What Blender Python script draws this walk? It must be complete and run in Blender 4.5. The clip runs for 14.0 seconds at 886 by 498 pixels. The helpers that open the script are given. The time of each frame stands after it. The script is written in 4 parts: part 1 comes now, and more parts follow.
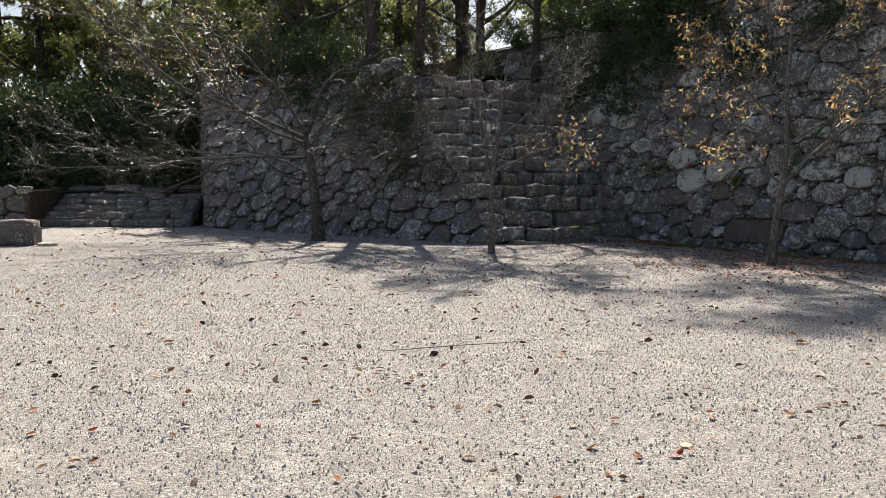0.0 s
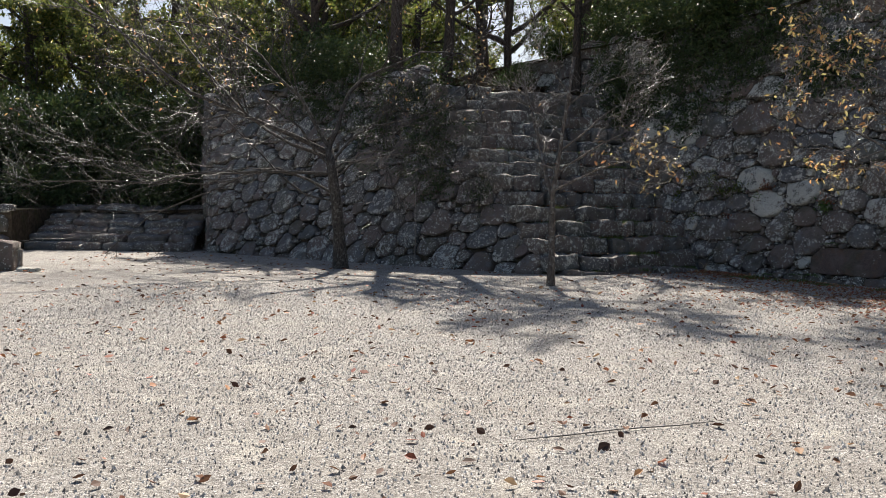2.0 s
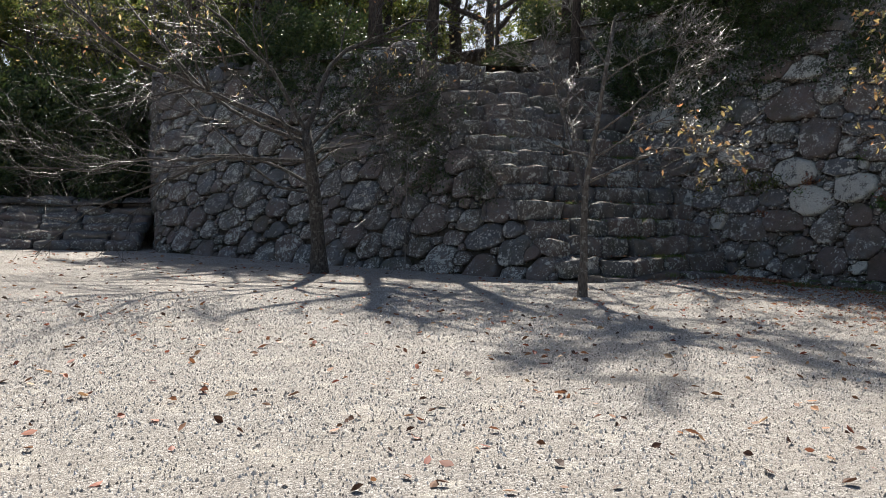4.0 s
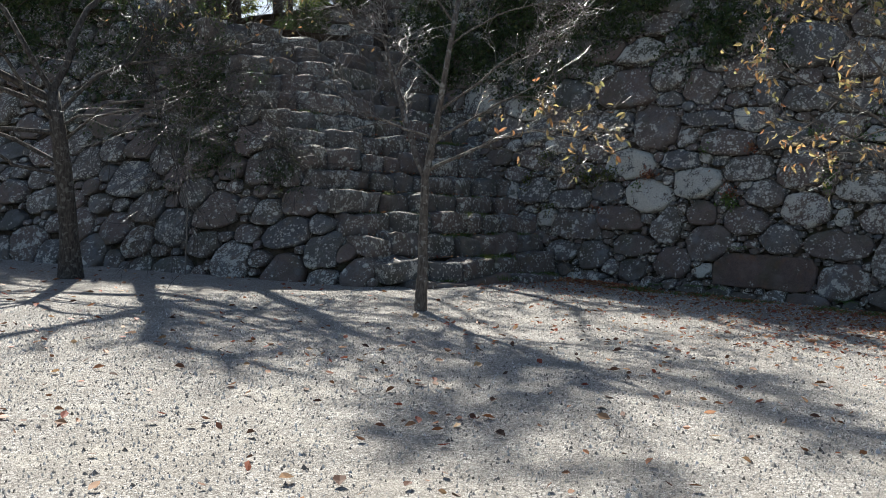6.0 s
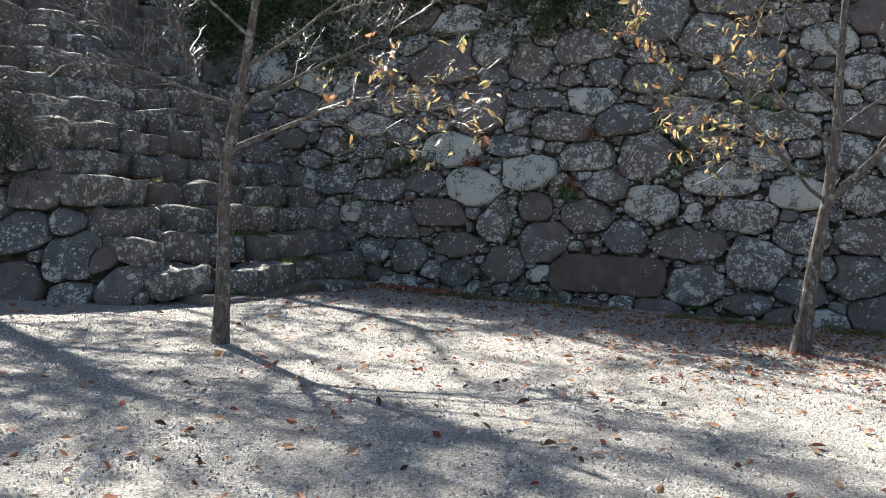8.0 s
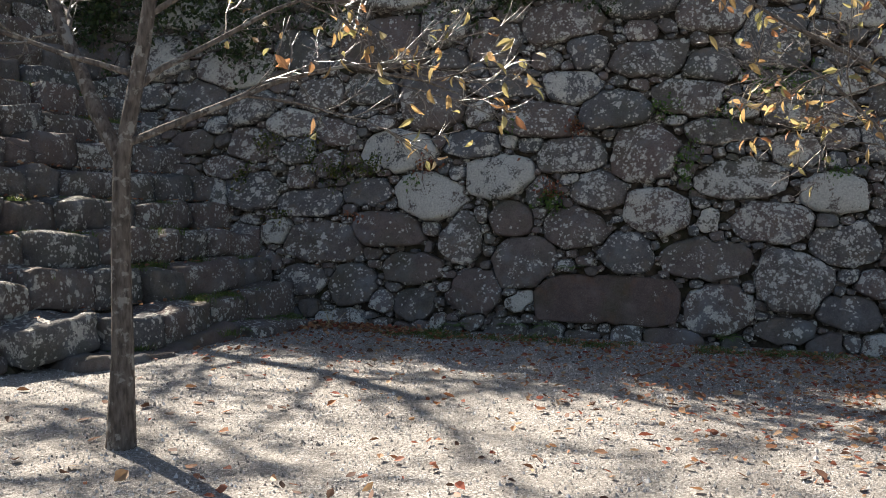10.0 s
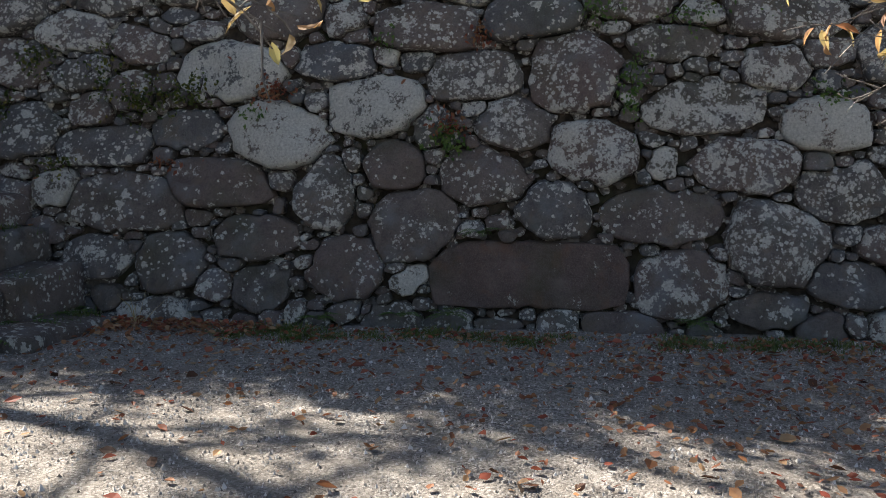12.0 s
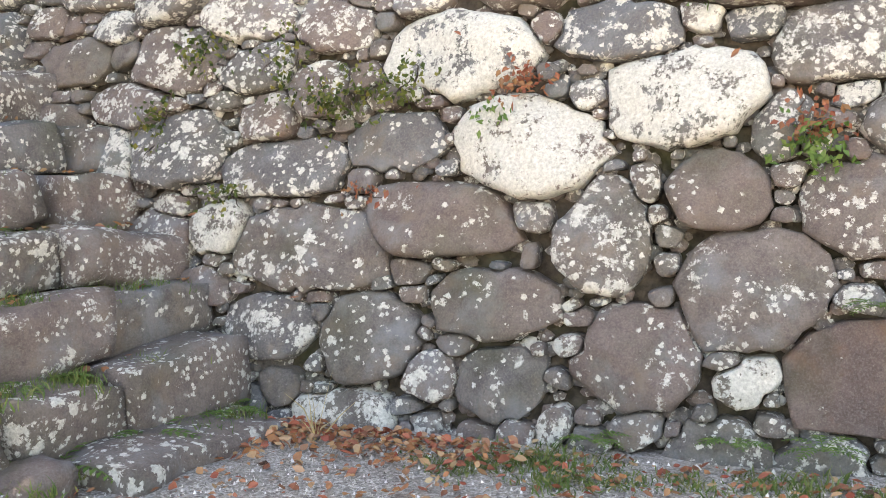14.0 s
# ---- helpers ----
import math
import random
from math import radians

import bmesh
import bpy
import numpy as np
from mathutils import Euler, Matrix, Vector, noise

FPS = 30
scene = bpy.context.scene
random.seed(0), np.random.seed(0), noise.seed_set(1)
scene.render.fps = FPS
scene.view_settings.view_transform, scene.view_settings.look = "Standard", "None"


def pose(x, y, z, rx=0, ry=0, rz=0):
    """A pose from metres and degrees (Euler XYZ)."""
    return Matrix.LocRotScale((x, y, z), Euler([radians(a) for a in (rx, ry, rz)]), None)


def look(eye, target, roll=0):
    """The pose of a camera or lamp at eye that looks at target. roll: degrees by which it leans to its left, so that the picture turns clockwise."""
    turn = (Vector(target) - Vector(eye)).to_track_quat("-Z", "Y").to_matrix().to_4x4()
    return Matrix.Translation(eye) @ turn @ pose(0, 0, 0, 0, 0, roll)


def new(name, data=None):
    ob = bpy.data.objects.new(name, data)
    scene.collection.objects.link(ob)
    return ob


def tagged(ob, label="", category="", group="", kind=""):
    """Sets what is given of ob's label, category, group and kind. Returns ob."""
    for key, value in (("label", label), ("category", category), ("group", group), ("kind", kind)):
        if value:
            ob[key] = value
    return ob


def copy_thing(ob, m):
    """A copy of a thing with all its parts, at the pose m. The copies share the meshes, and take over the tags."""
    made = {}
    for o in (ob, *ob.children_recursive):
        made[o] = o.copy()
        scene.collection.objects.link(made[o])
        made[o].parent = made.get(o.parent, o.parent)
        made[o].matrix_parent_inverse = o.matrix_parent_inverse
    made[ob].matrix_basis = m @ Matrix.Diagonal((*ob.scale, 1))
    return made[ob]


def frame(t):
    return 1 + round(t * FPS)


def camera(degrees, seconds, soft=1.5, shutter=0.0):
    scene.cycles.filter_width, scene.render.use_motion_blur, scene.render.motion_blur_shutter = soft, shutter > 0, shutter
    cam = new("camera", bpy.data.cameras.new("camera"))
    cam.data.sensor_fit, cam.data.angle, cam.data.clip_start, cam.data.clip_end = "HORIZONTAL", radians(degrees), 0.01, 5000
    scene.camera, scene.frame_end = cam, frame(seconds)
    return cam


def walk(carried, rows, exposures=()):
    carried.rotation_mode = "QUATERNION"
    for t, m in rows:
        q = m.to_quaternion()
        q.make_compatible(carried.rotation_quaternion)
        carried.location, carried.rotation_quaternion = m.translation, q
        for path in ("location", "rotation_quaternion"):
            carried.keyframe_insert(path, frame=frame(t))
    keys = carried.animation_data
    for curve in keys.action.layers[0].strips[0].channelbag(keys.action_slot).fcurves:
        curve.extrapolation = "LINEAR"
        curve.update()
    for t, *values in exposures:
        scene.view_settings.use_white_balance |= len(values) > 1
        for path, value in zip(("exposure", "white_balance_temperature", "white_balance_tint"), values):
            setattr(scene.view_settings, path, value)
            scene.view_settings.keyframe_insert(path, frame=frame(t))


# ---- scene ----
cam = camera(52.9, 14.0, 0.9)
LIFT = pose(0, 0, 0.2)          # the court lies at z = 0
PATH = [
    (0, (0.037, 0.001, 1.508), (0.023, 1.994, 1.347), 0.2),
    (0.5, (-0.172, 0.654, 1.334), (-0.176, 2.649, 1.203), 0.4),
    (1, (-0.442, 1.39, 1.217), (-0.44, 3.384, 1.066), 0.7),
    (1.5, (-0.789, 2.142, 1.286), (-0.782, 4.135, 1.125), 0.8),
    (2, (-1.144, 2.926, 1.315), (-1.137, 4.924, 1.216), 0.8),
    (2.2, (-1.291, 3.213, 1.321), (-1.283, 5.211, 1.254), 0.8),
    (4.3, (-2.231, 6.399, 1.275), (-2.052, 8.387, 1.15), 1.3),
    (4.5, (-2.259, 6.708, 1.279), (-2.042, 8.691, 1.14), 1.4),
    (5, (-2.32, 7.451, 1.29), (-1.98, 9.414, 1.118), 1.6),
    (5.5, (-2.363, 8.211, 1.301), (-1.868, 10.142, 1.138), 2.1),
    (6, (-2.414, 8.999, 1.28), (-1.776, 10.891, 1.162), 2.3),
    (6.5, (-2.438, 9.763, 1.26), (-1.701, 11.62, 1.164), 2.2),
    (7, (-2.384, 10.482, 1.279), (-1.524, 12.284, 1.171), 2.3),
    (7.5, (-2.224, 11.242, 1.263), (-1.222, 12.969, 1.14), 2.4),
    (8, (-2.032, 11.907, 1.275), (-0.899, 13.55, 1.156), 2.7),
    (8.2, (-1.977, 12.199, 1.254), (-0.806, 13.817, 1.15), 2.7),
    (10.3, (-0.888, 15.072, 1.242), (0.478, 16.529, 1.143), 0.7),
    (10.5, (-0.72, 15.323, 1.243), (0.675, 16.751, 1.119), 0.6),
    (11, (-0.201, 15.885, 1.244), (1.258, 17.241, 1.063), 0.3),
    (11.5, (0.365, 16.475, 1.217), (1.888, 17.756, 1.019), 0.3),
    (12, (0.898, 17.031, 1.225), (2.455, 18.271, 1.025), 0.3),
    (12.5, (1.405, 17.619, 1.199), (2.92, 18.91, 1.0), 0.0),
    (13, (1.899, 18.165, 1.181), (3.312, 19.567, 0.986), -0.3),
    (13.5, (2.338, 18.768, 1.192), (3.639, 20.276, 1.008), -0.4),
    (14, (2.724, 19.348, 1.186), (3.926, 20.94, 1.053), -0.4),
]
EXPOSURES = [(0.0, 1.15, 6550, 12), (2.2, 1.1, 6450, 12), (4.3, 1.18, 6400, 11), (6.0, 1.3, 6150, 8), (8.2, 1.92, 6250, 9), (10.3, 1.55, 6750, 13),
             (11.0, 1.22, 6850, 14), (11.7, 1.42, 6600, 12), (12.2, 2.0, 6800, 13), (12.6, 3.0, 7300, 13), (13.0, 3.45, 7450, 13), (13.5, 4.3, 8000, 15), (14.0, 4.7, 8600, 16)]
walk(cam, [(t, LIFT @ look(eye, target, roll)) for t, eye, target, roll in PATH], EXPOSURES)

# ---- light ----
SUN_AZ, SUN_EL = 1.0, 44.0      # degrees to the left of +y, and above the horizon
sun_way = Vector((-math.sin(radians(SUN_AZ)) * math.cos(radians(SUN_EL)), math.cos(radians(SUN_AZ)) * math.cos(radians(SUN_EL)), math.sin(radians(SUN_EL))))
world = bpy.data.worlds.new("sky")
scene.world = world
world.use_nodes = True
wn = world.node_tree
sky = wn.nodes.new("ShaderNodeTexSky")
sky.sky_type, sky.sun_disc = "NISHITA", False
sky.sun_elevation, sky.sun_rotation = radians(SUN_EL), radians(-SUN_AZ)
sky.air_density, sky.dust_density = 1.0, 1.5
wn.nodes["Background"].inputs["Strength"].default_value = 0.046
wn.links.new(sky.outputs["Color"], wn.nodes["Background"].inputs["Color"])
lamp = bpy.data.lights.new("sun", "SUN")
lamp.energy, lamp.angle, lamp.color = 5.0, radians(0.53), (1.0, 0.93, 0.82)
sun = new("sun", lamp)
sun.matrix_world = look(sun_way * 60, (0, 0, 0))


# ---- materials ----
class Nodes:
    """A small helper that writes node trees."""

    def __init__(self, name):
        self.mat = bpy.data.materials.new(name)
        self.mat.use_nodes = True
        self.tree = self.mat.node_tree
        self.bsdf = self.tree.nodes["Principled BSDF"]
        self.geo = self.node("ShaderNodeNewGeometry")

    def node(self, kind, **settings):
        n = self.tree.nodes.new(kind)
        for key, value in settings.items():
            n.inputs[key.replace("_", " ")].default_value = value
        return n

    def link(self, a, b):
        self.tree.links.new(a, b)

    def noise(self, scale, detail=4.0, rough=0.6):
        n = self.node("ShaderNodeTexNoise", Scale=scale, Detail=detail, Roughness=rough)
        self.link(self.geo.outputs["Position"], n.inputs["Vector"])
        return n.outputs["Fac"]

    def cells(self, scale, output="Distance"):
        n = self.node("ShaderNodeTexVoronoi", Scale=scale)
        self.link(self.geo.outputs["Position"], n.inputs["Vector"])
        return n.outputs[output]

    def ramp(self, fac, *stops):
        n = self.node("ShaderNodeValToRGB")
        e = n.color_ramp.elements
        while len(e) < len(stops):
            e.new(0.5)
        for i, (p, c) in enumerate(stops):
            e[i].position = p
            e[i].color = (c, c, c, 1) if isinstance(c, (int, float)) else (*c, 1)
        self.link(fac, n.inputs["Fac"])
        return n.outputs["Color"]

    def mix(self, fac, a, b, mode="MIX"):
        n = self.tree.nodes.new("ShaderNodeMix")
        n.data_type, n.blend_type = "RGBA", mode
        for value, slot in ((fac, 0), (a, 6), (b, 7)):
            if isinstance(value, (int, float)):
                n.inputs[slot].default_value = value
            elif isinstance(value, tuple):
                n.inputs[slot].default_value = (*value, 1)
            else:
                self.link(value, n.inputs[slot])
        return n.outputs[2]

    def mult(self, a, b, op="MULTIPLY"):
        n = self.tree.nodes.new("ShaderNodeMath")
        n.operation = op
        for i, value in enumerate((a, b)):
            if isinstance(value, (int, float)):
                n.inputs[i].default_value = value
            else:
                self.link(value, n.inputs[i])
        return n.outputs[0]

    def rnd(self, island=False):
        if island:
            return self.geo.outputs["Random Per Island"]
        return self.node("ShaderNodeObjectInfo").outputs["Random"]

    def bump(self, height, strength, distance, below=None):
        n = self.node("ShaderNodeBump", Strength=strength, Distance=distance)
        self.link(height, n.inputs["Height"])
        if below is not None:
            self.link(below, n.inputs["Normal"])
        return n.outputs["Normal"]

    def done(self, color, rough=0.9, normal=None, spec=0.3):
        b = self.bsdf.inputs
        for value, key in ((color, "Base Color"), (rough, "Roughness")):
            if isinstance(value, tuple):
                b[key].default_value = (*value, 1)
            elif isinstance(value, (int, float)):
                b[key].default_value = value
            else:
                self.link(value, b[key])
        if normal is not None:
            self.link(normal, b["Normal"])
        b["Specular IOR Level"].default_value = spec
        return self.mat


def stone_material(name, lichen, island=False, tint=(1, 1, 1)):
    """Weathered field stone; lichen from 0 (bare) to 1 (nearly white with crust)."""
    m = Nodes(name)
    r = m.rnd(island)
    dark = tuple(a * b for a, b in zip((0.075, 0.066, 0.06), tint))
    mid = tuple(a * b for a, b in zip((0.22, 0.195, 0.178), tint))
    warm = tuple(a * b for a, b in zip((0.175, 0.128, 0.116), tint))
    cool = tuple(a * b for a, b in zip((0.112, 0.122, 0.135), tint))
    base = m.mix(m.ramp(m.noise(6.0, 8, 0.68), (0.3, 0.0), (0.68, 1.0)), dark, mid)
    base = m.mix(m.ramp(r, (0.0, 0.0), (0.45, 0.0), (0.75, 0.75), (1.0, 0.3)), base, warm)
    base = m.mix(m.ramp(r, (0.0, 0.75), (0.3, 0.15), (0.45, 0.0)), base, cool)
    base = m.mix(m.ramp(m.noise(90.0, 4, 0.7), (0.45, 0.0), (0.75, 0.35)), base, (0.36, 0.33, 0.29))
    base = m.mix(m.ramp(m.noise(38.0, 5, 0.7), (0.5, 0.0), (0.72, 0.4)), base, (0.045, 0.04, 0.036))
    base = m.mix(m.ramp(m.noise(2.9, 5, 0.6), (0.52, 0.0), (0.7, 0.6)), base, tuple(a * b for a, b in zip((0.23, 0.25, 0.265), tint)))
    base = m.mix(m.ramp(m.noise(4.1, 4, 0.6), (0.55, 0.0), (0.7, 0.5)), base, tuple(a * b for a, b in zip((0.22, 0.168, 0.125), tint)))
    base = m.mix(m.ramp(m.noise(1.7, 4), (0.5, 0.0), (0.72, 0.5)), base, (0.07, 0.082, 0.04))
    # crusts of lichen: ragged sheets where it is thick, and rounded spots of two sizes in patches
    own = m.mult(m.mult(r, 7.31), 1.0, "MODULO")      # some stones bear more than others
    patch = m.noise(3.3, 3)
    ragged = m.mult(m.mult(m.noise(30.0, 6, 0.75), 0.75), m.mult(m.noise(5.5, 3), 0.8), "ADD")
    level = 0.985 - 0.285 * max(lichen, 0.0) ** 1.2
    crust = m.ramp(ragged, (level - 0.03, 0.0), (min(level + 0.025, 1.0), 1.0))
    for scale, share, size in ((11.0, 0.22, 0.26), (30.0, 0.34, 0.3)):
        spots = m.node("ShaderNodeTexVoronoi", Scale=scale)
        warp = m.node("ShaderNodeVectorMath")
        warp.operation = "MULTIPLY_ADD"
        wob = m.node("ShaderNodeTexNoise", Scale=scale * 2.2, Detail=5.0, Roughness=0.75)
        m.link(m.geo.outputs["Position"], wob.inputs["Vector"])
        m.link(wob.outputs["Color"], warp.inputs[0])
        k = 1.3 / scale
        warp.inputs[1].default_value = (k, k, k)
        m.link(m.geo.outputs["Position"], warp.inputs[2])
        m.link(warp.outputs[0], spots.inputs["Vector"])
        pick = m.node("ShaderNodeSeparateColor")
        m.link(spots.outputs["Color"], pick.inputs[0])
        reach = m.mult(m.mult(pick.outputs[1], 0.6), size, "ADD")
        disc = m.ramp(m.mult(reach, spots.outputs["Distance"], "SUBTRACT"), (0.22, 0.0), (0.27, 1.0))
        gate = m.mult(m.mult(patch, 1.1), m.mult(pick.outputs[0], 0.5), "SUBTRACT")
        gate = m.mult(gate, m.mult(m.mult(own, 0.5, "SUBTRACT"), 0.26), "ADD")
        edge = 0.635 - share * 0.5 - 0.31 * lichen
        chosen = m.ramp(gate, (max(edge, 0.0), 0.0), (max(edge, 0.0) + 0.04, 1.0))
        crust = m.mult(crust, m.mult(disc, chosen), "MAXIMUM")
    pale = m.mix(m.ramp(m.noise(48.0, 5, 0.7), (0.3, 0.0), (0.7, 1.0)), (0.38, 0.39, 0.34), (0.74, 0.72, 0.66))
    color = m.mix(m.mult(crust, 0.92), base, pale)
    relief = m.bump(m.noise(7.0, 8, 0.7), 0.8, 0.07)
    relief = m.bump(m.noise(55.0, 6, 0.7), 0.7, 0.014, relief)
    relief = m.bump(crust, 0.3, 0.004, relief)
    return m.done(color, 0.92, relief, 0.2)


LEVELS = (0.08, 0.3, 0.5, 0.75, 1.0)
stone_mats = [stone_material("stone_lichen_%d" % i, v) for i, v in enumerate(LEVELS)]
stuff_stone = stone_material("stone_small", 0.35, True)
block_mat = stone_material("stone_brown_block", -1.1, False, (1.05, 0.78, 0.69))


def lichen_mat(level):
    if level < 0:
        return block_mat
    return stone_mats[min(range(5), key=lambda i: abs(LEVELS[i] - level))]


def gravel_material():
    m = Nodes("gravel")
    grain = m.node("ShaderNodeTexVoronoi", Scale=75.0)
    shift = m.node("ShaderNodeVectorMath")
    shift.operation = "MULTIPLY_ADD"
    wob = m.node("ShaderNodeTexNoise", Scale=120.0, Detail=3.0)
    m.link(m.geo.outputs["Position"], wob.inputs["Vector"])
    m.link(wob.outputs["Color"], shift.inputs[0])
    shift.inputs[1].default_value = (0.022, 0.022, 0.022)
    m.link(m.geo.outputs["Position"], shift.inputs[2])
    m.link(shift.outputs[0], grain.inputs["Vector"])
    g = m.node("ShaderNodeSeparateColor")
    m.link(grain.outputs["Color"], g.inputs[0])
    color = m.ramp(g.outputs[0], (0.0, (0.16, 0.15, 0.14)), (0.4, (0.54, 0.515, 0.48)), (0.8, (0.74, 0.71, 0.67)), (1.0, (0.88, 0.87, 0.84)))
    # darker between the grains: the shade of their gaps put into the colour
    color = m.mix(m.ramp(grain.outputs["Distance"], (0.25, 0.0), (0.75, 0.55)), color, (0.14, 0.125, 0.11))
    # dark clumps in two sizes: colour for the shaded sides of small lumps
    color = m.mix(m.ramp(m.noise(24.0, 6, 0.75), (0.47, 0.0), (0.64, 0.6)), color, (0.17, 0.155, 0.135))
    color = m.mix(m.ramp(m.noise(9.0, 9, 0.8), (0.48, 0.0), (0.6, 0.4)), color, (0.24, 0.22, 0.195))
    color = m.mix(m.ramp(m.noise(1.6, 6, 0.65), (0.56, 0.0), (0.68, 0.55)), color, (0.66, 0.62, 0.54))
    color = m.mix(m.ramp(m.noise(0.7, 5), (0.4, 0.0), (0.7, 0.4)), color, (0.37, 0.335, 0.29))
    color = m.mix(m.ramp(m.noise(2.6, 7, 0.7), (0.45, 0.0), (0.66, 0.6)), color, (0.27, 0.25, 0.225))
    relief = m.bump(m.noise(7.0, 7, 0.72), 0.6, 0.05)
    relief = m.bump(m.noise(26.0, 5, 0.7), 0.5, 0.02, relief)
    relief = m.bump(grain.outputs["Distance"], 0.9, -0.015, relief)
    relief = m.bump(m.noise(150.0, 2), 0.4, 0.006, relief)
    return m.done(color, 0.95, relief, 0.15)


def soil_material(name="soil", a=(0.045, 0.036, 0.026), b=(0.11, 0.085, 0.06)):
    m = Nodes(name)
    color = m.mix(m.ramp(m.noise(9.0, 6), (0.35, 0.0), (0.68, 1.0)), a, b)
    color = m.mix(m.ramp(m.noise(2.2, 4), (0.5, 0.0), (0.7, 0.6)), color, (0.05, 0.06, 0.022))
    relief = m.bump(m.noise(30.0, 6), 0.8, 0.03)
    return m.done(color, 0.97, relief, 0.1)


def bark_material(name, a, b, pale=None, rough=0.85):
    m = Nodes(name)
    st = m.node("ShaderNodeMapping")
    st.inputs["Scale"].default_value = (1.0, 1.0, 0.3)
    m.link(m.geo.outputs["Position"], st.inputs["Vector"])
    n = m.node("ShaderNodeTexNoise", Scale=40.0, Detail=6.0)
    m.link(st.outputs[0], n.inputs["Vector"])
    color = m.mix(m.ramp(n.outputs["Fac"], (0.35, 0.0), (0.65, 1.0)), a, b)
    if pale:
        color = m.mix(m.ramp(m.noise(14.0, 4), (0.55, 0.0), (0.62, 0.8)), color, pale)
    return m.done(color, rough, m.bump(n.outputs["Fac"], 0.8, 0.02), 0.4 if rough < 0.5 else 0.25)


def leaf_material(name, tones, through_light=0.35, rough=0.5):
    """Thin leaves, coloured island by island, that let some light through."""
    m = Nodes(name)
    stops = [(i / max(1, len(tones) - 1), c) for i, c in enumerate(tones)]
    color = m.ramp(m.rnd(True), *stops)
    color = m.mix(m.ramp(m.noise(25.0, 2), (0.3, 0.0), (0.8, 0.35)), color, tuple(0.5 * v for v in tones[0]))
    m.done(color, rough, None, 0.35)
    tr = m.node("ShaderNodeBsdfTranslucent")
    m.link(color, tr.inputs["Color"])
    mixer = m.node("ShaderNodeMixShader", Fac=through_light)
    m.link(m.bsdf.outputs[0], mixer.inputs[1])
    m.link(tr.outputs[0], mixer.inputs[2])
    m.link(mixer.outputs[0], m.tree.nodes["Material Output"].inputs["Surface"])
    return m.mat


gravel_mat = gravel_material()
soil_mat = soil_material()
joint_mat = soil_material("joint_earth", (0.035, 0.03, 0.024), (0.12, 0.10, 0.08))
bark_mat = bark_material("bark_grey", (0.06, 0.049, 0.042), (0.155, 0.132, 0.112), (0.27, 0.26, 0.235))
twig_mat = bark_material("bark_twig", (0.09, 0.08, 0.072), (0.23, 0.21, 0.19), None, 0.32)
old_bark_mat = bark_material("bark_old", (0.03, 0.026, 0.023), (0.09, 0.078, 0.068), (0.15, 0.146, 0.13))
old_twig_mat = bark_material("bark_old_twig", (0.025, 0.021, 0.019), (0.07, 0.06, 0.054), None, 0.42)
dark_bark_mat = bark_material("bark_dark", (0.03, 0.024, 0.02), (0.09, 0.072, 0.06))
autumn_mat = leaf_material("leaf_autumn", ((0.42, 0.19, 0.1), (0.54, 0.35, 0.15), (0.55, 0.46, 0.2), (0.36, 0.36, 0.15), (0.46, 0.27, 0.14)), 0.55)
green_mat = leaf_material("leaf_green", ((0.05, 0.075, 0.022), (0.1, 0.14, 0.035), (0.16, 0.19, 0.045), (0.27, 0.24, 0.06)), 0.6, 0.4)
fern_mat = leaf_material("leaf_fern", ((0.07, 0.14, 0.03), (0.11, 0.2, 0.045), (0.16, 0.23, 0.06)), 0.35)
ivy_mat = leaf_material("leaf_ivy", ((0.025, 0.045, 0.015), (0.04, 0.07, 0.02), (0.06, 0.09, 0.03), (0.09, 0.1, 0.03)), 0.2, 0.45)
red_mat = leaf_material("leaf_red", ((0.24, 0.07, 0.045), (0.34, 0.13, 0.07), (0.28, 0.17, 0.08)), 0.35)
fallen_mat = leaf_material("leaf_fallen", ((0.30, 0.06, 0.035), (0.2, 0.09, 0.05), (0.42, 0.19, 0.08), (0.48, 0.32, 0.17), (0.26, 0.13, 0.07), (0.42, 0.12, 0.07), (0.5, 0.38, 0.22)), 0.2, 0.6)
dark_leaf_mat = leaf_material("leaf_withered", ((0.06, 0.035, 0.025), (0.13, 0.06, 0.035), (0.24, 0.12, 0.06)), 0.1, 0.7)
grass_mat = leaf_material("grass_blade", ((0.07, 0.13, 0.03), (0.13, 0.19, 0.045), (0.25, 0.24, 0.09)), 0.3)
straw_mat = leaf_material("dry_stalk", ((0.42, 0.32, 0.15), (0.52, 0.42, 0.22)), 0.3)
wood_mat = bark_material("weathered_wood", (0.12, 0.10, 0.085), (0.26, 0.23, 0.2))


# ---- building helpers ----
def link_mesh(name, verts, faces, material, parent=None, label="", smooth=True, at=None):
    """One mesh object out of vertices and faces, under parent if given."""
    mesh = bpy.data.meshes.new(name)
    mesh.from_pydata(verts, [], faces)
    if smooth:
        mesh.polygons.foreach_set("use_smooth", [True] * len(mesh.polygons))
    mesh.materials.append(material)
    mesh.update()
    ob = new(name, mesh)
    if at is not None:
        ob.location = at
    if parent is not None:
        ob.parent = parent
    if label:
        tagged(ob, label)
    return ob


class Mesh:
    """Vertices and faces gathered piece by piece."""

    def __init__(self):
        self.v, self.f = [], []

    def add(self, verts, faces):
        k = len(self.v)
        self.v.extend(verts)
        self.f.extend([tuple(i + k for i in f) for f in faces])

    def put(self, name, material, parent=None, label="", smooth=True):
        return link_mesh(name, self.v, self.f, material, parent, label, smooth)


def thing(name, label, category, at=(0, 0, 0), group="", kind=""):
    ob = new(name)
    ob.location = at
    ob.empty_display_size = 0.2
    return tagged(ob, label, category, group, kind)


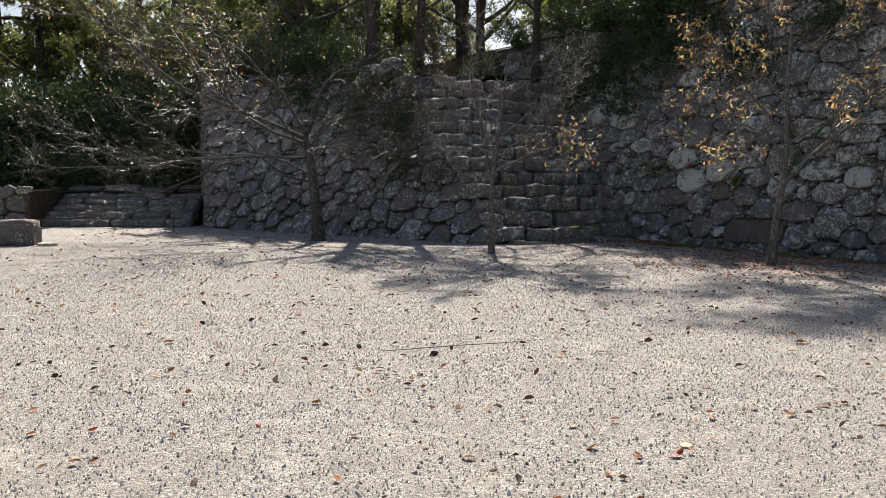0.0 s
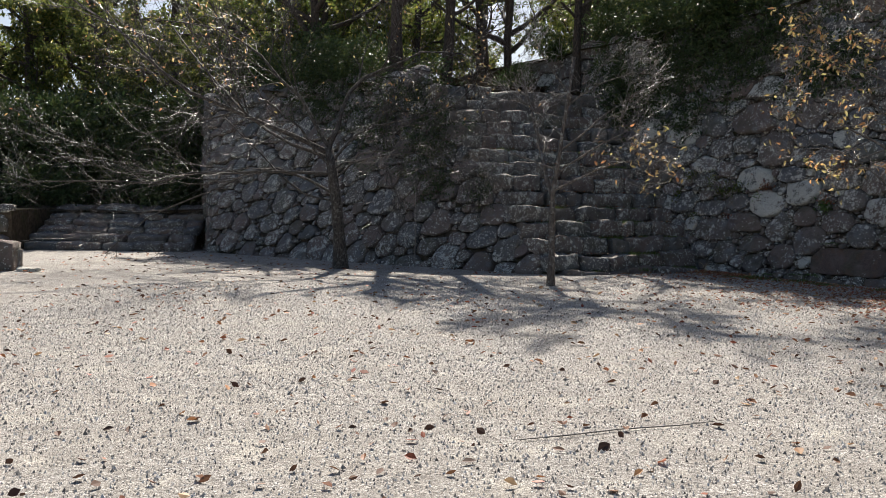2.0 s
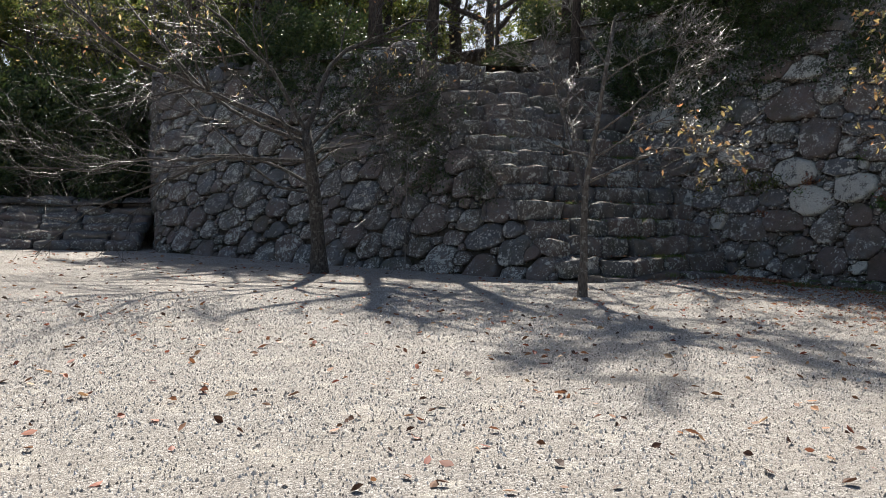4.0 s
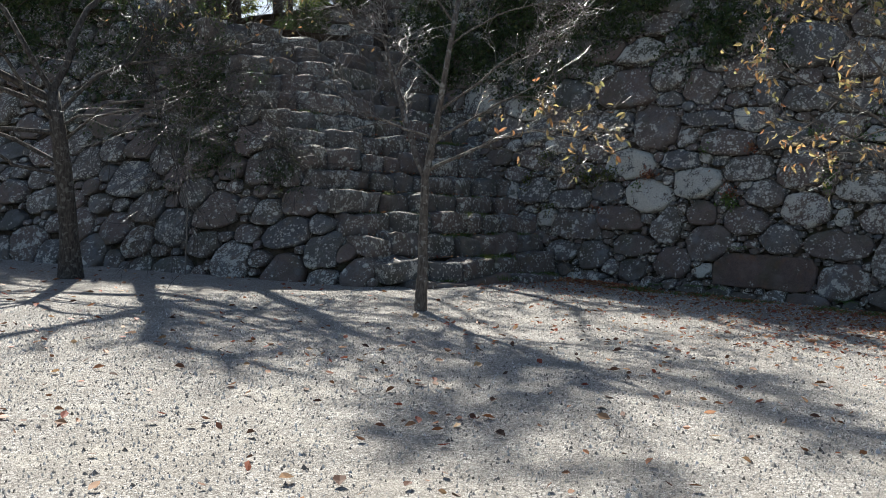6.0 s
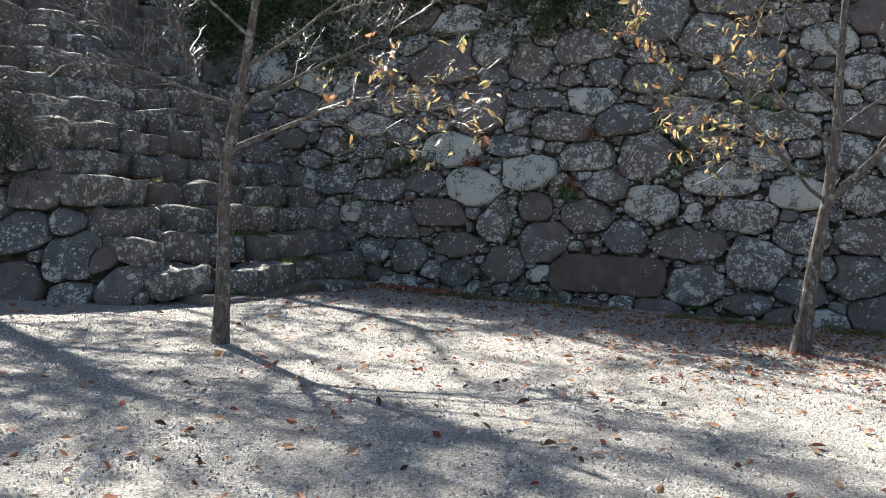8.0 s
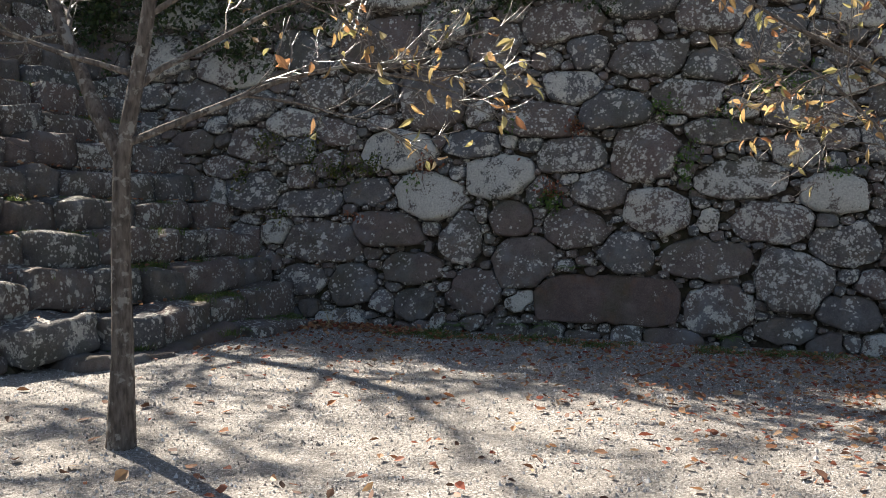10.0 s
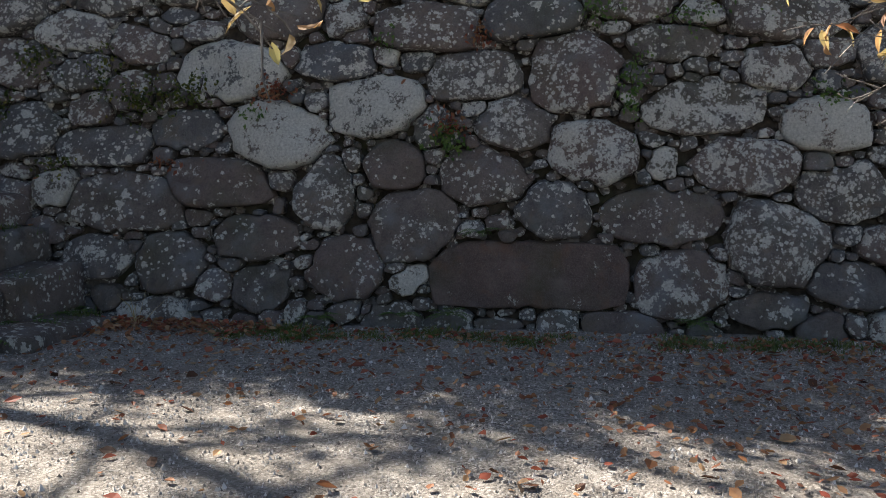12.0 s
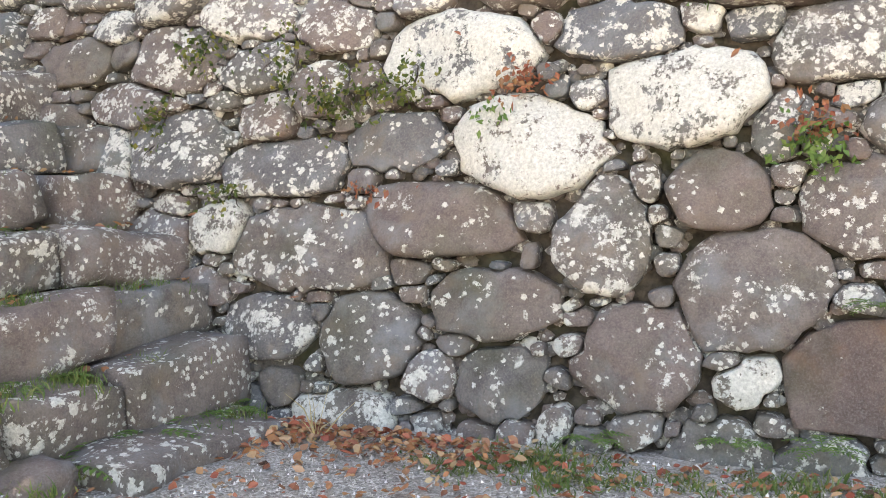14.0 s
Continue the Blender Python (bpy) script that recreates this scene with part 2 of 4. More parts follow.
class Face:
    """A battered wall face: u runs along its foot, v is the height, d stands out from it."""

    def __init__(self, origin, along, inward, batter):
        self.o, self.u, self.m, self.b = Vector(origin), Vector(along).normalized(), Vector(inward).normalized(), batter

    def at(self, u, v, d=0.0):
        return self.o + self.u * u + Vector((0, 0, v)) + self.m * (self.b * v - d)


STONE_RINGS = ((1.0, -1.0), (1.0, 0.0), (0.975, 0.5), (0.925, 0.85), (0.82, 1.0), (0.6, 1.0), (0.4, 1.0), (0.2, 1.0))


def stone_parts(outline, bulge, depth, face, u, v, rng, rings=STONE_RINGS):
    """A field stone: rings of its outline, rising from the joint to a worn front of a few flattish facets."""
    n = len(outline)
    base = face.at(u, v)
    verts, faces = [], []
    off = Vector((rng.uniform(0, 90), rng.uniform(0, 90), rng.uniform(0, 90)))
    size = max(0.05, float(np.abs(outline).mean()))
    facets = [(rng.uniform(-0.32, 0.32), rng.uniform(-0.4, 0.22), rng.uniform(0.9, 1.25)) for _ in range(4)]
    rough = min(0.02, 0.09 * size)

    def front(x, y):
        d = min(bulge * c + gx * x + gy * y for gx, gy, c in facets)
        w = 1.3 * noise.noise(Vector((x * 4.0, y * 4.0, 0)) + off) + 0.7 * noise.noise(Vector((x * 11, y * 11, 5)) + off)
        return d + w * rough

    for s, h in rings:
        for dx, dy in outline:
            x, y = dx * s, dy * s
            d = depth * h if h < 0 else max(front(x, y), bulge * 0.12) * h
            verts.append(face.at(u + x, v + y, d) - base)
    verts.append(face.at(u, v, front(0, 0)) - base)
    for k in range(len(rings) - 1):
        for i in range(n):
            j = (i + 1) % n
            faces.append((k * n + i, (k + 1) * n + i, (k + 1) * n + j, k * n + j))
    top = (len(rings) - 1) * n
    for i in range(n):
        faces.append((top + i, len(verts) - 1, top + (i + 1) % n))
    # the faces look along the face's outward side whichever way u runs
    if face.u.cross(Vector((0, 0, 1))).dot(face.m) > 0:
        faces = [f[::-1] for f in faces]
    return base, verts, faces


def reach_of(stone, X, Y):
    """How far out in a stone a place lies: 1 on its outline, a worn block that may tilt and taper."""
    u, v, a, b, l, tilt, taper = stone
    c, k = math.cos(tilt), math.sin(tilt)
    x, y = (X - u) * c + (Y - v) * k, (Y - v) * c - (X - u) * k
    w = a * np.clip(1 + taper * y / b, 0.45, 1.6)
    e = 3.6 if l >= 0 else 9.0
    return (np.abs(x / w) ** e + np.abs(y / b) ** e) ** (1 / e)


def pack(width, height, keys, sizes, rng, inside, cell=0.03, flat=1.25, u0=0.0, levels=(0.08, 0.3, 0.3, 0.5, 0.5, 0.75)):
    """Fill a wall's rectangle with stones: the known ones first, then ever smaller ones into what is left open."""
    nx, ny = int(width / cell), int(height / cell)
    gx = u0 + (np.arange(nx) + 0.5) * cell
    gy = (np.arange(ny) + 0.5) * cell
    GX, GY = np.meshgrid(gx, gy)
    full = ~inside(GX, GY)
    stones = []

    def mark(stone):
        u, v, a, b = stone[:4]
        r = 1.2 * max(a, b)
        i0, i1 = max(0, int((u - r - u0) / cell) - 1), min(nx, int((u + r - u0) / cell) + 2)
        j0, j1 = max(0, int((v - r) / cell) - 1), min(ny, int((v + r) / cell) + 2)
        if i0 >= i1 or j0 >= j1:
            return None, None
        return (slice(j0, j1), slice(i0, i1)), reach_of(stone, GX[j0:j1, i0:i1], GY[j0:j1, i0:i1]) < 1

    for u, v, w, h, l, tilt, taper in keys:
        stone = (u, v, w / 2, h / 2, l, radians(tilt), taper)
        win, hit = mark(stone)
        stones.append(stone)
        if win:
            full[win] |= hit
    for size, share, tries in sizes:
        free = np.argwhere(~full)
        if not len(free):
            break
        for _ in range(tries):
            j, i = free[rng.integers(len(free))]
            if full[j, i]:
                continue
            a = size * rng.uniform(0.8, 1.3) * flat ** 0.5
            b = size * rng.uniform(0.7, 1.1) / flat ** 0.5
            stone = (gx[i], gy[j], a, b, float(rng.choice(levels)), rng.uniform(-0.35, 0.35), rng.uniform(-0.3, 0.3))
            win, hit = mark(stone)
            if win is None or (full[win] & hit).sum() > share * hit.sum():
                continue
            full[win] |= hit
            stones.append(stone)
    return stones


def outlines(stones, n, gap, rng, known=0, reach=1.5):
    """The outline of each stone: a broken block with a few straight sides, grown until it meets its neighbours."""
    C = np.array([(s[0], s[1]) for s in stones])
    R = np.array([max(s[2], s[3]) for s in stones])
    ang = np.linspace(0, 2 * np.pi, n, endpoint=False)
    steps = np.linspace(0.3, reach, 44)
    yields = np.where(R < 0.16, 0.24, 0.0)      # small stones give way to large ones
    made = []
    for k, stone in enumerate(stones):
        u, v, a, b, l, tilt, taper = stone
        near = np.where((np.abs(C[:, 0] - u) < R + R[k] * 1.6) & (np.abs(C[:, 1] - v) < R + R[k] * 1.6))[0]
        near = near[near != k]
        turn = ang + rng.uniform(0, 0.3)
        cx, cy = np.cos(turn), np.sin(turn)
        unit = 1 / np.maximum(reach_of(stone, u + cx, v + cy), 1e-3)
        for _ in range(3):      # the taper makes the measure uneven along a ray
            unit = unit / np.maximum(reach_of(stone, u + cx * unit, v + cy * unit), 1e-3)
        # the sides of the stone: a few straight breaks
        sides = int(rng.integers(5, 8)) if R[k] > 0.16 else 4
        cut = np.full(n, 9.0)
        first = rng.uniform(0, 2 * np.pi)
        lo, hi = (0.98, 1.22) if k < known else (0.95, 1.35)
        for q in range(sides):
            w = first + 2 * np.pi * q / sides + rng.uniform(-0.4, 0.4)
            nx, ny = np.cos(w), np.sin(w)
            away = rng.uniform(lo, hi)
            dot = (cx * unit / a) * nx + (cy * unit / b) * ny
            cut = np.minimum(cut, np.where(dot > 0.05, away / np.maximum(dot, 0.05), 9.0))
        cut = np.minimum(cut, 1.26 if k < known else 1.45)
        if l < 0:
            cut = np.full(n, 1.02)
        px = u + steps[:, None] * unit * cx
        py = v + steps[:, None] * unit * cy
        ok = np.ones(px.shape, bool)
        for j in near:
            ok &= reach_of(stones[j], px, py) + yields[j] > steps[:, None] + yields[k]
        bad = ~ok
        hit = np.where(bad.any(0), bad.argmax(0), len(steps)) - 1
        s = np.minimum(steps[np.clip(hit, 0, None)], np.minimum(cut, reach))
        s = np.minimum(s, (np.roll(s, 1) + np.roll(s, -1)) * 0.5 * 1.3)
        s = s * 0.9 + (np.roll(s, 1) + np.roll(s, -1)) * 0.05
        r = s * unit * (1 + 0.016 * rng.standard_normal(n)) - gap
        r = np.maximum(r, 0.02)
        made.append(np.stack([r * cx, r * cy], 1))
    return made


def stone_wall(name, label, face, stones, rng, gap=0.006, singles=290, detail=18, prefer=None, known=0):
    """A dry stone wall: the stones as pieces under it, and the many small ones together."""
    wall = thing(name, label, "stone wall", face.o, kind="structure")
    shapes = outlines(stones, detail, gap, rng, known)
    order = sorted(range(len(stones)), key=lambda k: -stones[k][2] * stones[k][3] * (prefer(stones[k]) if prefer else 1))
    rest = Mesh()
    for rank, k in enumerate(order):
        u, v, a, b, l = stones[k][:5]
        small = min(a, b)
        bulge = min((0.22 + 0.3 * rng.random()) * small + 0.025, 0.15) if l >= 0 else 0.09
        base, verts, faces = stone_parts(shapes[k], bulge, 0.12 + small * 0.4, face, u, v, rng, STONE_RINGS if rank < singles else STONE_RINGS[:5])
        if rank < singles:
            ob = link_mesh("stone", verts, faces, lichen_mat(l), wall, at=base - face.o)
        else:
            rest.add([p + base for p in verts], faces)
    if rest.v:
        ob = rest.put("small_stones", stuff_stone)
        ob.parent = wall
        ob.matrix_parent_inverse = Matrix.Translation(-face.o)
        tagged(ob, kind="stuff")
    return wall


def rubble(name, face, us, top, count, rng, d=0.05, inside=None):
    """Small chips of stone pressed into the joints."""
    m = Mesh()
    for _ in range(count):
        u, v = rng.uniform(*us), rng.uniform(0.0, top)
        if inside and not inside(u, v):
            continue
        r = rng.uniform(0.022, 0.06)
        a = np.linspace(0, 6.283, 7, endpoint=False) + rng.uniform(0, 1)
        o = np.stack([np.cos(a) * r * 1.2, np.sin(a) * r * 0.85], 1) * rng.uniform(0.75, 1.2, 7)[:, None]
        lay = Face(face.at(0, 0, -d - rng.uniform(0, 0.03)), face.u, face.m, face.b)
        base, verts, faces = stone_parts(o, r * 0.6, 0.05, lay, u, v, rng, STONE_RINGS[1:4])
        m.add([p + base for p in verts], faces)
    return tagged(m.put(name, stuff_stone), "small chips of stone wedged into the wall joints", "rubble", kind="stuff")


def tube(mesh, points, radii, sides=6):
    """A tapering tube through points, closed at its tip."""
    n = len(points)
    ring0 = len(mesh.v)
    up = Vector((0, 0, 1))
    ref = None
    for i, p in enumerate(points):
        d = (points[min(i + 1, n - 1)] - points[max(i - 1, 0)])
        if d.length < 1e-6:
            d = up
        d.normalize()
        if ref is None:
            ref = d.orthogonal().normalized()
        ref = (ref - d * ref.dot(d))
        ref = ref.normalized() if ref.length > 1e-5 else d.orthogonal().normalized()
        side = d.cross(ref)
        for k in range(sides):
            a = 2 * math.pi * k / sides
            mesh.v.append(p + (ref * math.cos(a) + side * math.sin(a)) * radii[i])
    for i in range(n - 1):
        for k in range(sides):
            j = (k + 1) % sides
            a = ring0 + i * sides
            mesh.f.append((a + k, a + j, a + sides + j, a + sides + k))
    mesh.f.append(tuple(ring0 + (n - 1) * sides + k for k in range(sides)))


def limb(rng, start, way, length, radius, bend=0.25, rise=0.0, pieces=7, tip=0.25):
    """A crooked limb: its points and radii."""
    pts, rad = [start.copy()], [radius]
    d = way.normalized()
    step = length / pieces
    for i in range(pieces):
        d = d + Vector((rng.normal(), rng.normal(), rng.normal())) * bend * 0.5 + Vector((0, 0, rise / pieces))
        d.normalize()
        pts.append(pts[-1] + d * step)
        rad.append(radius * (1 - (1 - tip) * (i + 1) / pieces))
    return pts, rad


def side_way(rng, along, spread):
    """A direction that leaves another at an angle."""
    o = along.orthogonal().normalized()
    o.rotate(Matrix.Rotation(rng.uniform(0, 2 * math.pi), 3, along))
    return (along.normalized() * math.cos(spread) + o * math.sin(spread)).normalized()


def add_leaf(mesh, at, way, normal, length, width):
    """A folded leaf of four triangles' worth of faces."""
    way = way.normalized()
    side = way.cross(normal)
    if side.length < 1e-4:
        side = way.orthogonal()
    side.normalize()
    up = side.cross(way)
    k = len(mesh.v)
    mesh.v.extend([at, at + way * length * 0.45 + side * width * 0.5 + up * width * 0.18, at + way * length - up * length * 0.08,
                   at + way * length * 0.45 - side * width * 0.5 + up * width * 0.18])
    mesh.f.extend([(k, k + 1, k + 2), (k, k + 2, k + 3)])


def rand_way(rng):
    v = Vector((rng.normal(), rng.normal(), rng.normal()))
    return v.normalized() if v.length > 1e-5 else Vector((0, 0, 1))


def add_fine_leaf(mesh, at, way, normal, length, width):
    """A leaf with a rounded outline, folded along its rib."""
    way = way.normalized()
    side = way.cross(normal)
    if side.length < 1e-4:
        side = way.orthogonal()
    side.normalize()
    up = side.cross(way)
    k = len(mesh.v)
    rib = [at, at + way * length * 0.35, at + way * length * 0.7 - up * length * 0.05, at + way * length - up * length * 0.16]
    edge = [(0.2, 0.36), (0.45, 0.5), (0.75, 0.32)]
    mesh.v.extend(rib)
    for sg in (1, -1):
        mesh.v.extend([at + way * length * f + side * (sg * width * w) + up * (width * w * 0.5 - length * 0.1 * f * f) for f, w in edge])
    for o in (4, 7):
        mesh.f.extend([(k, k + o, k + 1), (k + o, k + o + 1, k + 1), (k + 1, k + o + 1, k + 2), (k + o + 1, k + o + 2, k + 2), (k + 2, k + o + 2, k + 3)])


# ---- the ground ----
rng = np.random.default_rng(7)


def build_ground():
    m = Mesh()
    xs = [-400, -120, -50, -25] + [-16 + 0.8 * i for i in range(38)] + [20, 30, 50, 120, 400]
    ys = [-400, -120, -40, -15] + [-4 + 0.8 * i for i in range(50)] + [40, 60, 120, 400]
    for y in ys:
        for x in xs:
            z = 0.02 * noise.noise(Vector((x * 0.35, y * 0.35, 0))) if -17 < x < 16 and -5 < y < 36 else 0.0
            m.v.append(Vector((x, y, z)))
    nx = len(xs)
    for j in range(len(ys) - 1):
        for i in range(nx - 1):
            m.f.append((j * nx + i, j * nx + i + 1, (j + 1) * nx + i + 1, (j + 1) * nx + i))
    ob = m.put("ground", gravel_mat)
    return tagged(ob, "pale fine gravel court strewn with dry leaves", "ground", kind="structure")


build_ground()

# ---- the walls' faces ----
FACE_B = Face((8.33, 19.14, 0), (-0.53, 0.848, 0), (0.848, 0.53, 0), 0.28)
CORNER = Vector((1.3, 22.45, 0))
FACE_A = Face((5.05, 24.17, 0), (-0.909, -0.418, 0), (-0.418, 0.909, 0), 1.17)
FACE_C = Face(CORNER, (-0.8, 0.6, 0), (0.6, 0.8, 0), 0.5)
FACE_D = Face((-7.95, 29.4, 0), (-0.3, 0.954, 0), (0.954, 0.3, 0), 0.03)
C_LEN, TOP_AC, TOP_B = 11.56, 5.05, 6.4


def slab(name, corners, thick, material, label, category="bank"):
    """A sheet of earth with thickness, its top through the given corners."""
    m = Mesh()
    n = len(corners)
    top = [Vector(c) for c in corners]
    m.v = top + [c - Vector(thick) for c in top]
    m.f = [tuple(range(n)), tuple(range(2 * n - 1, n - 1, -1))] + [(i, n + i, n + (i + 1) % n, (i + 1) % n) for i in range(n)]
    return tagged(m.put(name, material, smooth=False), label, category, kind="structure")


def backing(name, face, us, top, d, label):
    """The packed earth behind the stones, seen in the joints."""
    c = [face.at(us[0], -0.2, -d), face.at(us[1], -0.2, -d), face.at(us[1] + us[2], top, -d), face.at(us[0] + us[3], top, -d)]
    if face.u.cross(Vector((0, 0, 1))).dot(face.m) > 0:
        c = c[::-1]
    return slab(name, c, -face.m * 0.8, joint_mat, label, "earth")


backing("earth_core_b", FACE_B, (-9.0, 17.0, 0.0, 0.0), TOP_B, 0.1, "dark packed earth and rubble between wall stones")
backing("earth_core_c", FACE_C, (0.0, C_LEN - 0.05, 3.0, 5.4), TOP_AC - 0.2, 0.12, "dark packed earth behind the round stones")
backing("earth_core_d", FACE_D, (0.05, 9.0, 0.0, 4.0), TOP_AC - 0.2, 0.12, "dark packed earth behind the corner stones")

# ---- wall b: the tall wall beside the court ----
# each stone: along, up, width, height, lichen, tilt in degrees, taper towards its top
B_COURSE_1 = [(0.31, 0.2, 0.66, 0.28, 0.1, -9, 0.01), (4.62, 0.29, 0.51, 0.37, 0.05, 0, -0.03), (3.3, 0.39, 0.36, 0.21, 0.9, -40, 0.01), (1.03, 0.39, 0.73, 0.54, 0.5, -4, -0.02), (-0.34, 0.42, 0.6, 0.37, 0.1, -2, -0.03), (2.3, 0.45, 1.69, 0.55, -1, 0, 0), (3.88, 0.48, 0.58, 0.55, 0.35, -5, -0.22), (5.45, 0.5, 0.6, 0.51, 0.1, 1, -0.07), (6.16, 0.53, 0.63, 0.38, 0.4, 3, -0.09), (4.69, 0.73, 0.74, 0.37, 0.15, 2, -0.01), (-0.63, 0.74, 0.41, 0.33, 0.4, 24, 0.12), (0.24, 0.75, 0.79, 0.66, 0.4, 8, 0.24)]
B_COURSE_2 = [(6.72, 0.76, 0.53, 0.25, 0.3, 22, -0.12), (3.28, 0.84, 0.72, 0.59, 0.35, 0, 0.17), (5.23, 0.89, 0.28, 0.17, 0.1, 3, 0.35), (1.17, 0.95, 1.03, 0.43, 0.3, 5, 0.09), (2.06, 0.99, 0.63, 0.48, 0.35, 8, -0.44), (4.5, 1, 0.11, 0.17, 0.5, -2, -0.06), (5.97, 1.02, 1.04, 0.5, 0.15, 0, 0), (7.13, 1.09, 0.51, 0.3, 0.2, 7, -0.03), (4.09, 1.14, 0.48, 0.65, 0.4, 5, -0.48), (6.64, 1.15, 0.4, 0.35, 1, 4, 0.19), (-0.29, 1.15, 0.69, 0.45, 0.5, -10, 0.07), (5.08, 1.22, 0.94, 0.44, 0.1, 7, -0.12)]
B_COURSE_3 = [(4.5, 1.24, 0.29, 0.22, 0.4, -2, 0.21), (2.69, 1.27, 0.73, 0.47, 0.3, 6, 0.11), (3.48, 1.37, 0.5, 0.42, 0.1, -6, -0.19), (0.46, 1.39, 0.86, 0.48, 0.6, 4, -0), (1.16, 1.41, 0.25, 0.29, 0.9, 11, -0.21), (3.87, 1.42, 0.17, 0.23, 0.5, -22, 0.03), (1.75, 1.5, 0.8, 0.52, 0.75, 14, 0), (6.2, 1.53, 0.88, 0.37, 0.2, 0, 0), (4.56, 1.63, 0.87, 0.57, 0.9, 23, 0.07), (7.06, 1.67, 0.78, 0.5, 0.3, -10, 0.06), (5.4, 1.69, 0.62, 0.35, 0.15, 3, -0.17), (3.16, 1.72, 0.27, 0.42, 0.4, 40, -0.3)]
B_COURSE_4 = [(2.4, 1.73, 0.63, 0.43, 0.4, 23, -0.23), (-0.19, 1.73, 0.71, 0.43, 0.95, 8, 0.09), (8.29, 1.85, 0.7, 0.42, 0.3, 16, 0.05), (0.81, 1.88, 0.97, 0.44, 0.7, -1, -0.21), (3.69, 1.89, 0.84, 0.54, 1, -8, 0.14), (7.54, 2, 0.62, 0.31, 0.5, 7, 0.05), (6, 2.04, 0.44, 0.36, 0.2, 4, 0.02), (2.8, 2.18, 0.85, 0.45, 0.5, -2, 0), (1.9, 2.2, 0.78, 0.68, 0.45, 0, 0), (6.45, 2.21, 0.5, 0.33, 0.5, -13, 0.06), (5.03, 2.23, 0.92, 0.52, 1, 14, -0.02), (0.18, 2.23, 0.58, 0.38, 0.8, 9, -0.2)]
B_COURSE_5 = [(6.46, 2.24, 0.59, 0.34, 0.4, -3, 0.06), (4.05, 2.3, 0.7, 0.34, 0.45, -1, -0.05), (7.17, 2.31, 0.64, 0.48, 0.3, 9, -0.01), (8.08, 2.35, 0.62, 0.34, 0.1, 5, 0.07), (4.49, 2.36, 0.21, 0.23, 0.6, -40, -0.03), (4.5, 2.38, 0.23, 0.2, 0.6, 1, 0.43), (1.07, 2.45, 0.76, 0.3, 0.4, -2, 0.04), (5.96, 2.48, 0.56, 0.35, 0.5, 27, 0.1), (5.99, 2.57, 0.54, 0.41, 0.35, -13, -0.06), (5.32, 2.6, 0.37, 0.23, 0.6, -3, -0.11), (3.23, 2.62, 0.94, 0.46, 0.35, 6, -0.09), (0.12, 2.7, 1.07, 0.42, 0.4, 5, 0.01)]
B_COURSE_6 = [(2.31, 2.74, 0.86, 0.48, 0.05, -10, -0.17), (1.43, 2.88, 0.78, 0.43, 0.6, 0, 0.04), (4.66, 2.93, 0.86, 0.82, 0.35, 1, -0.16), (2.84, 3.03, 0.69, 0.41, 0.7, 1, 0.05), (3.69, 3.06, 0.92, 0.27, 0.2, -2, -0.21), (5.53, 3.08, 0.71, 0.42, 0.4, 4, -0.02), (-0.36, 3.35, 0.55, 0.22, 0.8, 6, -0.06), (1.92, 3.38, 0.94, 0.45, 0.3, -1, 0.06)]
B_REST = [(1.51, 0.04, 0.69, 0.24, 0.0, 0, 0), (2.53, 0.04, 0.47, 0.09, 0.75, 0, 0), (-1.01, 0.66, 0.78, 0.55, 0.2, 6, 0), (-1.05, 1.2, 0.65, 0.47, 0.4, -5, 0), (-1.04, 1.74, 0.63, 0.52, 0.5, 0, 0.1), (-0.78, 2.34, 0.59, 0.54, 0.5, 8, 0), (4.61, 3.93, 0.63, 0.62, 0.4, 0, -0.1), (4.56, 4.55, 0.44, 0.43, 0.5, 0, 0)]
keys_b = B_COURSE_1 + B_COURSE_2 + B_COURSE_3 + B_COURSE_4 + B_COURSE_5 + B_COURSE_6 + B_REST


def distinct(keys):
    """Leave out a stone that sits in one already given."""
    kept = []
    for k in keys:
        if all(abs(k[0] - o[0]) > 0.25 * (k[2] + o[2]) or abs(k[1] - o[1]) > 0.25 * (k[3] + o[3]) for o in kept):
            kept.append(k)
    return kept


SIZES = ((0.42, 0.06, 500), (0.34, 0.08, 700), (0.26, 0.1, 900), (0.18, 0.14, 1400), (0.12, 0.18, 2200), (0.075, 0.2, 3600), (0.05, 0.22, 3500))
keys_b = distinct(keys_b)
stones_b = pack(24.6, 6.3, keys_b, SIZES, rng, lambda x, y: (x > -9.0) & (y > 0.82 * (x - 7.7)), u0=-9.1)
stone_wall("wall_b", "tall dry stone wall of rounded lichen-spotted boulders", FACE_B, stones_b, rng, 0.004, singles=295, detail=32, known=len(keys_b),
           prefer=lambda s: 3.0 if s[1] < 3.2 and -1.5 < s[0] < 7.8 else 1.0)

rubble("joint_rubble", FACE_B, (-3.5, 9.5), 4.5, 6500, rng, 0.045, lambda u, v: v > 0.82 * (u - 7.7))

# ---- wall c: the rounded wall that runs off to the stairway ----
SIZES_C = ((0.33, 0.06, 500), (0.26, 0.08, 800), (0.2, 0.1, 1200), (0.14, 0.14, 1600), (0.09, 0.2, 2200))
stones_c = pack(15.2, 5.1, [], SIZES_C, rng, lambda x, y: (x > 0.15 + 1.06 * y) & (x < C_LEN + 0.62 * y), flat=1.0, levels=(0.08, 0.3, 0.3, 0.5))
stone_wall("wall_c", "dry stone wall of rounded grey field stones in shade", FACE_C, stones_c, rng, singles=290, detail=16, gap=0.008)
stones_d = pack(8.5, 5.0, [], SIZES_C[:4], rng, lambda x, y: x > 0.84 * y, flat=1.1, levels=(0.08, 0.3))
